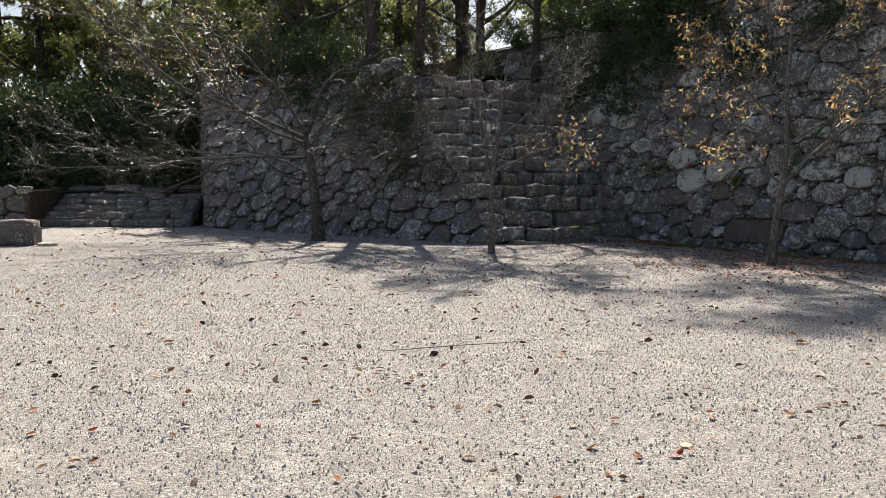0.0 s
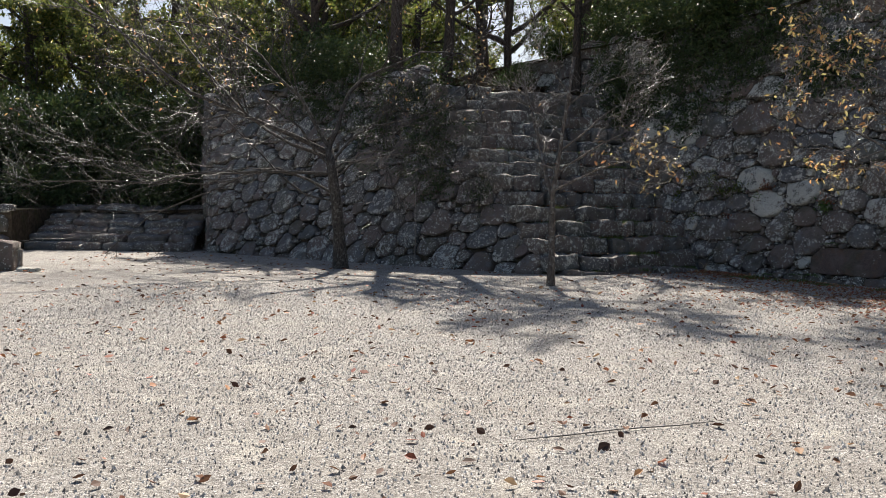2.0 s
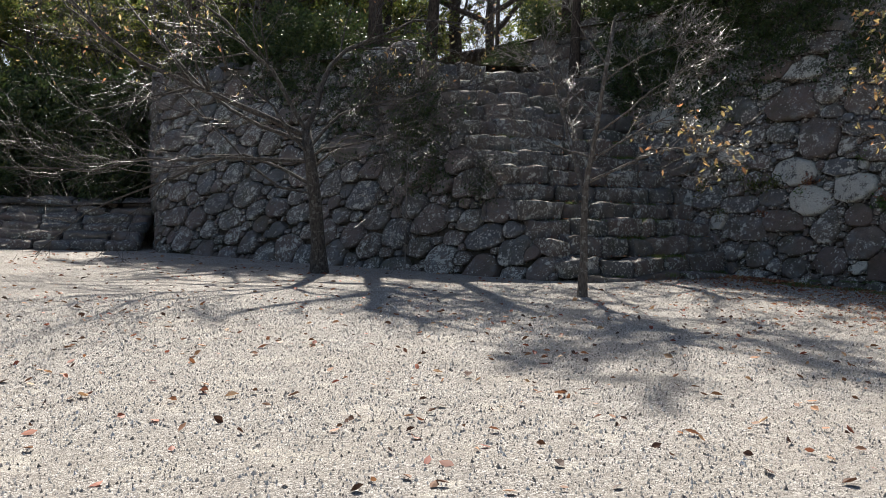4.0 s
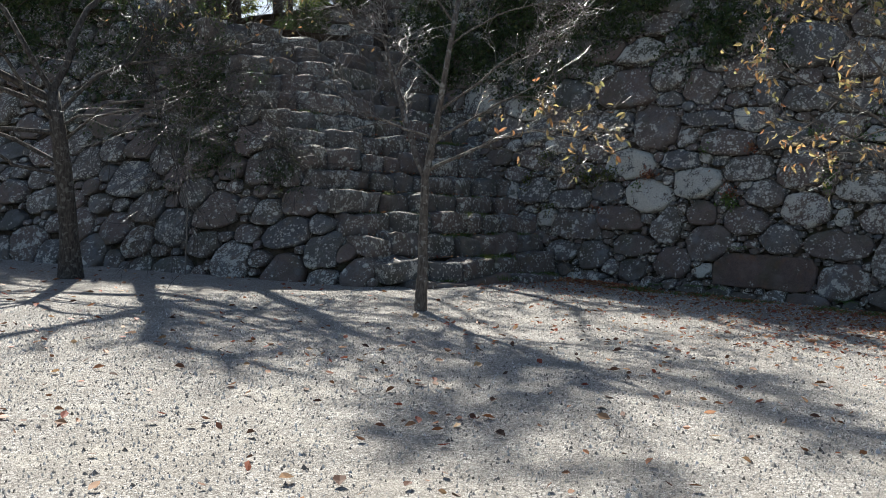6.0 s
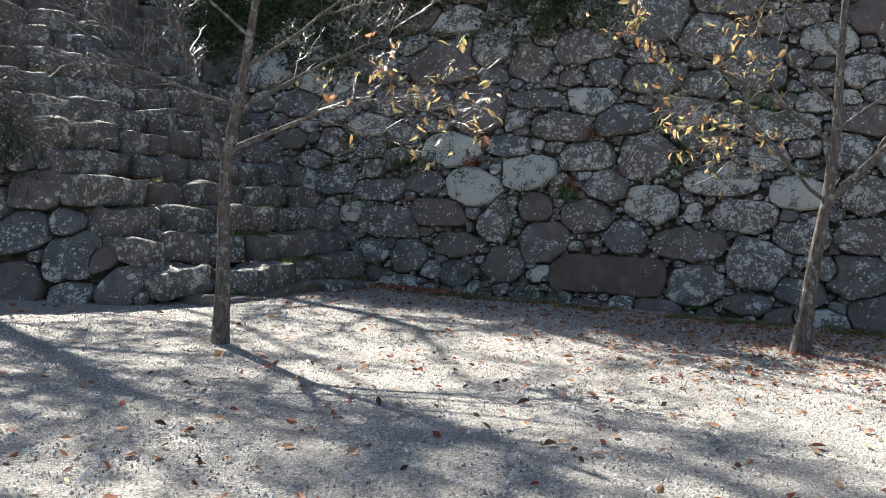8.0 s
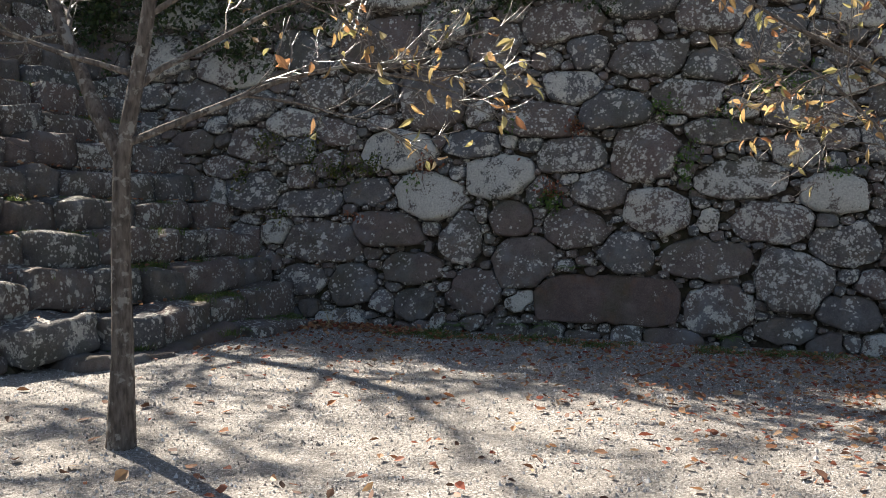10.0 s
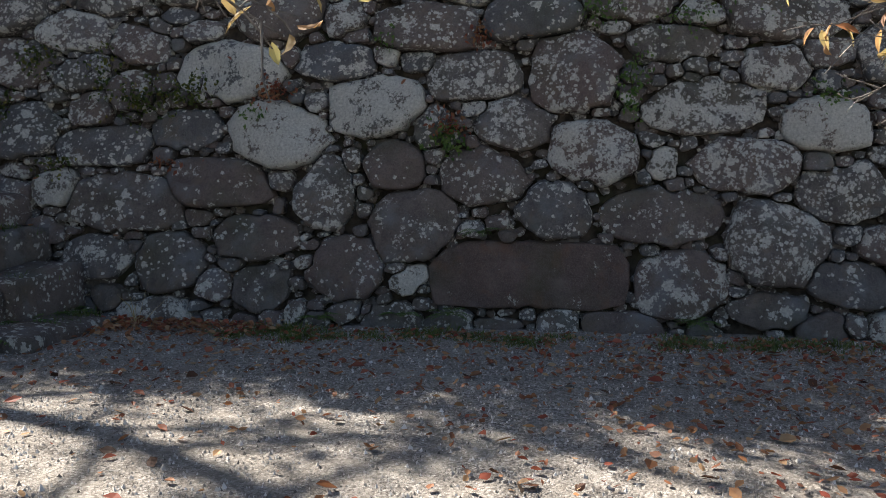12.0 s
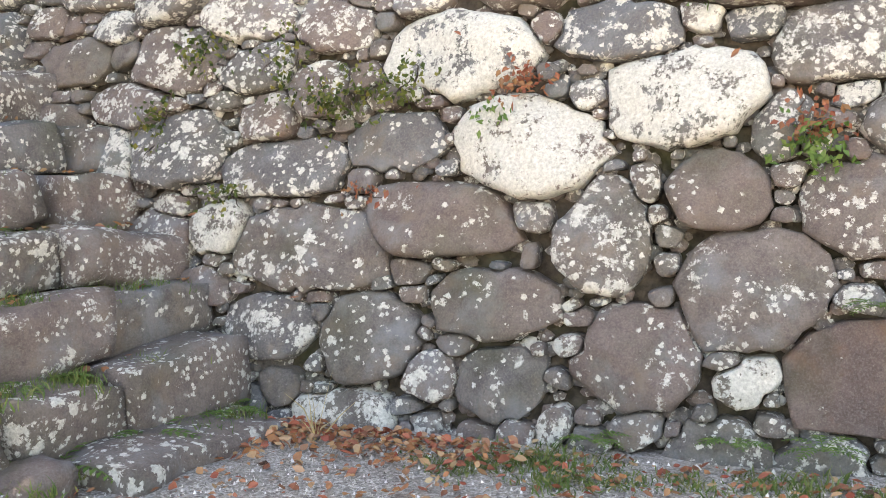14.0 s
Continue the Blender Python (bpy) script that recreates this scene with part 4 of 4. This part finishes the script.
def bush(name, label, at, rng, size, leaves, leaf_size, material, group=""):
    """A shrub: stems, and many small leaves in uneven clumps round their ends."""
    ob = thing(name, label, "bush", at, group)
    st, lv = Mesh(), Mesh()
    for _ in range(9):
        d = Vector((rng.normal() * 0.6, rng.normal() * 0.6, 1.0))
        p, r = limb(rng, Vector((0, 0, -0.1)), d, size[2] * rng.uniform(0.6, 1.1), 0.03, 0.4, 0.0, 5)
        tube(st, p, r, 4)
    clumps = []
    for _ in range(16):
        d = rand_way(rng)
        clumps.append((Vector((d.x * size[0], d.y * size[1], size[2] * (0.5 + 0.5 * d.z))) * rng.uniform(0.55, 1.0), rng.uniform(0.22, 0.42) * size[2]))
    for k in range(leaves):
        c, r = clumps[k % len(clumps)]
        d = rand_way(rng)
        p = c + d * r * rng.uniform(0.4, 1.0)
        if p.z > -0.1:
            add_leaf(lv, p, d + rand_way(rng) * 0.8, rand_way(rng), leaf_size * rng.uniform(0.6, 1.3), leaf_size * rng.uniform(0.4, 0.65))
    tagged(st.put("stem_growth", dark_bark_mat, ob), kind="stuff")
    tagged(lv.put("leaves", material, ob, smooth=False), kind="stuff")
    return ob


bush_a = bush("bush", "dense dark green shrub on the terrace edge", FACE_C.at(9.5, TOP_AC) + Vector((0, 0.8, -0.4)), wood_rng, (1.4, 1.2, 1.9), 5200, 0.12, ivy_mat, "shrubs above the wall")
bush_b = bush("bush", "dense dark green shrub on the terrace edge", FACE_C.at(7.0, TOP_AC) + Vector((0, 1.0, -0.3)), wood_rng, (1.6, 1.3, 1.5), 4800, 0.11, ivy_mat, "shrubs above the wall")
spots = []
for k in range(4):
    spots.append((-7.6 + 1.6 * k, 33.2 + 0.4 * (k % 2), 4.7, wood_rng.uniform(0.9, 1.3), wood_rng.uniform(0, 360)))
for k in range(7):      # shrubs on the bank over the stairway
    spots.append((-20.5 + 1.9 * k, 37.0 + 0.7 * (k % 2), 3.4, wood_rng.uniform(1.0, 1.5), wood_rng.uniform(0, 360)))
for k in range(9):      # shrubs along the tall wall's top
    high = 1.55 if 3 <= k <= 6 else 1.0
    p = FACE_B.at(13.0 - 1.7 * k, TOP_B, -0.2 - 0.5 * (k % 2))
    spots.append((p.x, p.y, p.z - 0.15, high * wood_rng.uniform(0.75, 0.95), wood_rng.uniform(0, 360)))
for x, y in ((1.0, 30.2), (3.4, 31.6), (-3.6, 30.0), (-30.0, 38.0), (-26.0, 37.0)):
    spots.append((x, y, 4.6 if x > -10 else 3.2, wood_rng.uniform(0.45, 0.7) if x > -10 else 1.5, wood_rng.uniform(0, 360)))
for k in range(18):      # dark shrubs added behind the upper landing to stand for its deep shade
    spots.append((-21.0 + 0.8 * k, 34.2 + 1.5 * (k % 2), 1.1 + 1.2 * (k % 2), wood_rng.uniform(1.2, 1.55), wood_rng.uniform(0, 360)))
place([bush_a, bush_b], spots)

stump = thing("tree_stump", "dark broken tree stump on the terrace", "tree stump", (2.5, 38.0, 5.1))
sm = Mesh()
tube(sm, [Vector((0, 0, -0.2)), Vector((0, 0, 0.5)), Vector((0.03, 0, 1.15)), Vector((0.05, 0, 1.3))], [0.5, 0.4, 0.36, 0.28], 12)
sm.put("trunk", dark_bark_mat, stump)


# ---- plants on and under the walls ----
plant_rng = np.random.default_rng(11)


def creeper(name, label, face, u, v, ru, rv, leaves, size, material, depth=0.25):
    """A creeper that hangs on a wall face."""
    at = face.at(u, v, 0.0)
    ob = thing(name, label, "creeper", at)
    st, lv = Mesh(), Mesh()
    stems = []
    for _ in range(max(3, leaves // 90)):
        p0 = face.at(u + plant_rng.normal() * ru * 0.4, v + plant_rng.normal() * rv * 0.4, 0.05) - at
        p, r = limb(plant_rng, p0, face.u * plant_rng.normal() + Vector((0, 0, plant_rng.normal())) - face.m * 0.3, 0.7 * max(ru, rv), 0.008, 0.5, 0.0, 6)
        tube(st, p, r, 4)
        stems.append(p)
    for k in range(leaves):
        if k % 3:
            a, q = plant_rng.uniform(0, 2 * math.pi), plant_rng.random() ** 0.6
            w = 1 + 0.4 * math.sin(3 * a + u) + 0.25 * math.sin(7 * a)
            p = face.at(u + ru * q * w * math.cos(a), v + rv * q * w * math.sin(a), plant_rng.uniform(0.06, depth)) - at
        else:
            s = stems[plant_rng.integers(len(stems))]
            p = s[plant_rng.integers(1, 7)] + rand_way(plant_rng) * 0.08 - face.m * 0.1
        add_leaf(lv, p, rand_way(plant_rng) + Vector((0, 0, -0.7)) - face.m * 0.5, rand_way(plant_rng) - face.m, size * plant_rng.uniform(0.5, 1.2), size * plant_rng.uniform(0.4, 0.75))
    tagged(st.put("stem_growth", dark_bark_mat, ob), kind="stuff")
    tagged(lv.put("leaves", material, ob, smooth=False), kind="stuff")
    return ob


for u, v, ru, rv, n in ((6.3, 5.3, 1.6, 0.9, 3600), (8.6, 5.0, 1.5, 1.1, 3600), (9.9, 4.6, 1.0, 0.9, 2000), (7.6, 5.8, 1.6, 0.6, 2200), (3.6, 4.7, 1.1, 0.75, 1900), (10.8, 5.4, 1.2, 0.8, 1500), (5.0, 5.8, 1.3, 0.5, 1300), (7.4, 3.9, 0.7, 0.6, 700), (1.0, 5.4, 1.2, 0.6, 1000)):
    creeper("creeper", "dark leafy creeper hanging over the upper wall", FACE_B, u, v, ru, rv, n, 0.085, ivy_mat, 0.4)
for u, v, ru, rv, n in ((2.4, 1.9, 0.4, 0.5, 300), (4.6, 3.3, 1.0, 1.0, 1900), (3.9, 2.2, 0.6, 0.7, 700), (6.0, 4.6, 1.4, 0.5, 1500), (9.0, 4.5, 1.6, 0.6, 1600), (6.5, 3.6, 1.3, 0.9, 1500), (4.3, 2.9, 0.7, 0.6, 500)):
    creeper("creeper", "dark creeper growing on the round stones", FACE_C, u, v, ru, rv, n, 0.08, ivy_mat, 0.3)
for u, v, ru, rv, n in ((5.85, 1.95, 0.22, 0.2, 150), (1.42, 2.05, 0.11, 0.33, 130), (5.5, 2.02, 0.36, 0.18, 220), (6.2, 2.15, 0.15, 0.3, 110), (6.9, 2.35, 0.2, 0.2, 110), (7.2, 1.9, 0.16, 0.2, 80),
                        (1.75, 2.75, 0.2, 0.12, 90), (0.3, 3.05, 0.45, 0.25, 220), (-0.2, 2.0, 0.2, 0.12, 70), (6.6, 1.4, 0.18, 0.05, 60), (0.9, 2.7, 0.3, 0.1, 80), (3.55, 2.5, 0.14, 0.1, 50)):
    creeper("creeper", "small green plants rooted in the wall joints", FACE_B, u, v, ru, rv, n, 0.05, green_mat if u > 5 else fern_mat, 0.14)
for u, v, ru, rv, n, mat in ((3.02, 1.62, 0.17, 0.11, 130, fern_mat), (3.0, 1.72, 0.16, 0.08, 90, red_mat), (4.6, 2.05, 0.16, 0.12, 90, red_mat), (2.75, 2.52, 0.12, 0.08, 60, red_mat), (4.75, 1.85, 0.1, 0.08, 40, fern_mat), (5.5, 1.4, 0.2, 0.05, 30, red_mat)):
    creeper("wall_plant", "small fern tuft with reddened leaves between the stones", FACE_B, u, v, ru, rv, n, 0.055, mat, 0.16)


def fern(at, rng, size, fronds=7, face=None):
    ob = thing("fern", "small bright green fern growing between the stones", "fern", at, "ferns on the wall")
    m = Mesh()
    for k in range(fronds):
        a = 2 * math.pi * k / fronds + rng.uniform(-0.3, 0.3)
        d = Vector((math.cos(a), math.sin(a), rng.uniform(0.5, 1.0)))
        p = Vector((0, 0, 0))
        for s in range(9):
            d = (d + Vector((0, 0, -0.13))).normalized()
            p2 = p + d * size / 9
            side = d.cross(Vector((0, 0, 1))).normalized()
            w = size * 0.24 * math.sin(math.pi * (s + 1.2) / 10.5)
            for sg in (-1, 1):
                add_leaf(m, p2, side * sg + d * 0.5, Vector((0, 0, 1)), w, w * 0.38)
            k0 = len(m.v)
            m.v.extend([p - side * 0.003, p + side * 0.003, p2 + side * 0.003, p2 - side * 0.003])
            m.f.append((k0, k0 + 1, k0 + 2, k0 + 3))
            p = p2
    tagged(m.put("fronds", fern_mat, ob, smooth=False), kind="stuff")
    return ob


def tread(u, step, d=0.0):
    """A place on the stepped courses: along them, on the top of that step, towards its front."""
    s = 0.12 + 0.42 * (step - 1) if step else -0.22
    return FACE_A.o + FACE_A.u * u + FACE_A.m * (s + 0.12 - d) + Vector((0, 0, 0.06 + 0.36 * step - 0.02 if step else 0.07))


for u, step, size in ((0.75, 0, 0.3), (1.1, 0, 0.25), (0.25, 2, 0.24), (0.5, 1, 0.2), (1.5, 1, 0.22), (0.9, 3, 0.24), (2.2, 4, 0.22), (1.7, 2, 0.2), (3.0, 3, 0.22), (0.1, 1, 0.2), (0.9, 0, 0.36), (1.35, 0, 0.34), (0.6, 2, 0.26), (1.2, 1, 0.3), (0.2, 0, 0.28)):
    fern(tread(u, step, -0.25), plant_rng, size)
for u, v in ((2.7, 0.8), (3.35, 0.1), (4.05, 0.06), (2.95, 0.12), (0.9, 0.1)):
    fern(FACE_B.at(u, v, 0.12), plant_rng, 0.2, 8)


def grass_tuft(name, label, at, rng, blades, height, spread, material, group):
    ob = thing(name, label, "grass", at, group)
    m = Mesh()
    for _ in range(blades):
        p = Vector((rng.normal() * spread, rng.normal() * spread * 0.6, -0.01))
        d = Vector((rng.normal() * 0.45, rng.normal() * 0.45, 1)).normalized()
        side = d.cross(rand_way(rng)).normalized() * rng.uniform(0.003, 0.007)
        h = height * rng.uniform(0.4, 1.2)
        q = p + d * h * 0.6
        e = q + (d + Vector((rng.normal() * 0.5, rng.normal() * 0.5, -0.3))).normalized() * h * 0.5
        k = len(m.v)
        m.v.extend([p - side, p + side, q + side * 0.8, q - side * 0.8, e])
        m.f.extend([(k, k + 1, k + 2, k + 3), (k + 3, k + 2, k + 4)])
    tagged(m.put("grass_growth", material, ob, smooth=False), kind="stuff")
    return ob


tufts = [grass_tuft("grass_tuft", "low green weeds along the foot of the wall", FACE_B.at(3.0, 0.0, 0.3), plant_rng, 110, 0.1, 0.12, grass_mat, "weeds under the wall") for _ in range(1)]
tufts.append(grass_tuft("grass_tuft", "low green weeds along the foot of the wall", FACE_B.at(4.2, 0.0, 0.35), plant_rng, 140, 0.08, 0.16, grass_mat, "weeds under the wall"))
for k in range(46):
    u = plant_rng.uniform(-1.5, 4.9)
    p = FACE_B.at(u, 0.0, plant_rng.uniform(0.22, 0.62))
    copy_thing(tufts[k % 2], pose(p.x, p.y, 0.0, 0, 0, plant_rng.uniform(0, 360))).scale = (0.8, 0.8, plant_rng.uniform(0.35, 0.75))
for k in range(64):
    step = int(plant_rng.integers(0, 9 if k % 2 else 4))
    p = tread(plant_rng.uniform(0.0, 3.9 if k % 2 else 1.9), step, -0.16)
    copy_thing(tufts[k % 2], pose(p.x, p.y, p.z, 0, 0, plant_rng.uniform(0, 360))).scale = (0.8, 0.8, plant_rng.uniform(0.7, 1.3))
stalk = grass_tuft("dry_stalk", "pale dry grass stalk standing at the wall foot", FACE_B.at(5.55, 0.0, 0.35), plant_rng, 9, 0.36, 0.03, straw_mat, "")


# ---- pebbles, gravel and leaves on the ground ----
def leaf_shape(m, at, rng, size, flat=0.35):
    """A fallen leaf, curled at its edges."""
    a = rng.uniform(0, 2 * math.pi)
    d = Vector((math.cos(a), math.sin(a), rng.normal() * flat * 0.5)).normalized()
    n = Vector((rng.normal() * flat, rng.normal() * flat, 1)).normalized()
    side = d.cross(n).normalized()
    n = side.cross(d)
    w, c = size * rng.uniform(0.22, 0.36), rng.uniform(-0.2, 0.45) * size
    k = len(m.v)
    m.v.extend([at - d * size * 0.5, at - d * size * 0.12 + side * w + n * c * 0.5, at + d * size * 0.2 + side * w * 0.8 + n * c * 0.6, at + d * size * 0.5 + n * c * 0.3,
                at + d * size * 0.2 - side * w * 0.8 + n * c * 0.6, at - d * size * 0.12 - side * w + n * c * 0.5, at + d * size * 0.03])
    m.f.extend([(k, k + 1, k + 6), (k + 1, k + 2, k + 6), (k + 2, k + 3, k + 6), (k + 3, k + 4, k + 6), (k + 4, k + 5, k + 6), (k + 5, k, k + 6)])


def in_court(x, y):
    p = Vector((x, y, 0))
    return (p - FACE_B.o).dot(FACE_B.m) < -0.12 and ((p - FACE_C.o).dot(FACE_C.m) < -0.1 or (p - FACE_A.o).dot(FACE_A.m) < -0.3)


leaf_rng = np.random.default_rng(3)
bright, dull = Mesh(), Mesh()
for _ in range(3600):
    x, y = leaf_rng.uniform(-11, 11), leaf_rng.uniform(0.5, 30)
    if in_court(x, y) and leaf_rng.random() < 0.35 + 0.5 * max(0, noise.noise(Vector((x * 0.5, y * 0.5, 9))) + 0.2) + 0.03 * (y - 10):
        leaf_shape(dull if leaf_rng.random() < 0.42 else bright, Vector((x, y, 0.018)), leaf_rng, leaf_rng.uniform(0.055, 0.11))
for _ in range(2700):     # dark curled leaves over the open court
    x, y = leaf_rng.uniform(-7, 7), leaf_rng.uniform(1.5, 19)
    if in_court(x, y) and leaf_rng.random() < 0.45 + 0.8 * noise.noise(Vector((x * 0.4, y * 0.4, 2))):
        leaf_shape(dull if leaf_rng.random() < 0.6 else bright, Vector((x, y, 0.025)), leaf_rng, leaf_rng.uniform(0.045, 0.085), 0.7)
for _ in range(2300):     # thicker under the leaning tree and along the tall wall
    x, y = 6.6 + leaf_rng.normal() * 1.6, 17.4 + leaf_rng.normal() * 1.5
    if in_court(x, y):
        leaf_shape(bright, Vector((x, y, 0.018)), leaf_rng, leaf_rng.uniform(0.028, 0.075), 0.5)
for _ in range(2500):
    p = FACE_B.at(leaf_rng.uniform(-2.5, 6.3), 0, 0.15 + abs(leaf_rng.normal()) * 1.3)
    leaf_shape(bright, Vector((p.x, p.y, 0.02)), leaf_rng, leaf_rng.uniform(0.025, 0.07), 0.6)
for _ in range(760):      # the drift in the corner
    p = FACE_B.at(4.3 + 2.3 * leaf_rng.random() ** 0.7, 0, 0.16 + abs(leaf_rng.normal()) * 0.26)
    leaf_shape(bright, Vector((p.x, p.y, 0.02 + leaf_rng.uniform(0, 0.04))), leaf_rng, leaf_rng.uniform(0.035, 0.08), 0.7)
for _ in range(420):      # on the treads
    step = int(leaf_rng.integers(1, 9))
    p = tread(leaf_rng.uniform(-0.3, 3.9), step, -0.05 - leaf_rng.uniform(0, 0.3))
    leaf_shape(bright, p + Vector((0, 0, 0.05)), leaf_rng, leaf_rng.uniform(0.045, 0.08), 0.6)
for u, v, d in ((0.0, 0.0, 0.0), (0.12, -0.08, 0.0), (-0.1, 0.06, 0.0), (0.2, 0.1, 0), (-0.18, -0.05, 0), (0.05, 0.2, 0), (-0.05, -0.2, 0), (0.3, 0.02, 0)):
    leaf_shape(bright, Vector((-0.6 + u, 14.4 + v, 0.02)), leaf_rng, 0.08)
tagged(bright.put("fallen_leaves", fallen_mat, smooth=False), "red, orange and tan fallen leaves on the gravel", "leaves", kind="stuff")
tagged(dull.put("withered_leaves", dark_leaf_mat, smooth=False), "dark brown withered leaves scattered on the gravel", "leaves", kind="stuff")


def gravel_stones():
    """Loose coarse grains on top of the gravel: small four-sided chips."""
    r = np.random.default_rng(17)
    n = 190000
    x, y = r.uniform(-7.5, 9.0, n), 2.0 + 21.5 * r.random(n) ** 1.15
    keep = ((x - FACE_B.o.x) * FACE_B.m.x + (y - FACE_B.o.y) * FACE_B.m.y < -0.1) & ((x - FACE_A.o.x) * FACE_A.m.x + (y - FACE_A.o.y) * FACE_A.m.y < 0.3)
    x, y = x[keep], y[keep]
    n = len(x)
    s = 0.005 + 0.009 * r.random(n) ** 2 + 0.012 * r.random(n) ** 14
    a = r.uniform(0, 6.28, n)
    v = np.zeros((n, 5, 3))
    for k in range(4):
        f = s * r.uniform(0.7, 1.4, n)
        v[:, k, 0], v[:, k, 1], v[:, k, 2] = x + np.cos(a + k * 1.571) * f, y + np.sin(a + k * 1.571) * f, -0.016 + 0.004 * r.random(n)
    v[:, 4, 0], v[:, 4, 1], v[:, 4, 2] = x + s * r.uniform(-0.4, 0.4, n), y + s * r.uniform(-0.4, 0.4, n), s * r.uniform(0.6, 1.1, n)
    # follow the court's gentle unevenness
    lift = np.array([0.02 * noise.noise(Vector((px * 0.35, py * 0.35, 0))) for px, py in zip(x, y)])
    v[:, :, 2] += lift[:, None] + 0.004
    k = np.arange(n)[:, None, None] * 5
    f = (np.array([[0, 1, 4], [1, 2, 4], [2, 3, 4], [3, 0, 4]])[None] + k).reshape(-1, 3)
    return link_mesh("loose_gravel", v.reshape(-1, 3).tolist(), f.tolist(), chip_mat, smooth=False)


def chip_material():
    m = Nodes("gravel_chip")
    color = m.ramp(m.rnd(True), (0.0, (0.12, 0.11, 0.1)), (0.3, (0.34, 0.32, 0.295)), (0.7, (0.57, 0.55, 0.515)), (1.0, (0.82, 0.8, 0.77)))
    return m.done(color, 0.9, None, 0.2)


chip_mat = chip_material()
tagged(gravel_stones(), "loose pale gravel chips on the court", "gravel", kind="stuff")

# a single red leaf on the white stone, and a few caught on other stones
caught = Mesh()
for u, v in ((6.72, 1.24), (5.0, 2.32), (2.3, 2.5), (3.4, 2.1), (5.9, 0.75)):
    leaf_shape(caught, FACE_B.at(u, v, 0.19), leaf_rng, 0.07, 0.9)
tagged(caught.put("caught_leaves", red_mat, smooth=False), "small red leaves caught on the wall stones", "leaves", kind="stuff")

twig = thing("fallen_twig", "long thin bare twig lying on the gravel", "twig", (0.1, 8.9, 0.012))
tm = Mesh()
tube(tm, [Vector((-0.75, -0.32, 0)), Vector((-0.4, -0.2, 0.004)), Vector((0.0, 0.0, 0.0)), Vector((0.45, 0.12, 0.004)), Vector((0.8, 0.3, 0))], [0.003, 0.005, 0.005, 0.004, 0.003], 5)
tm.put("stem", twig_mat, twig)
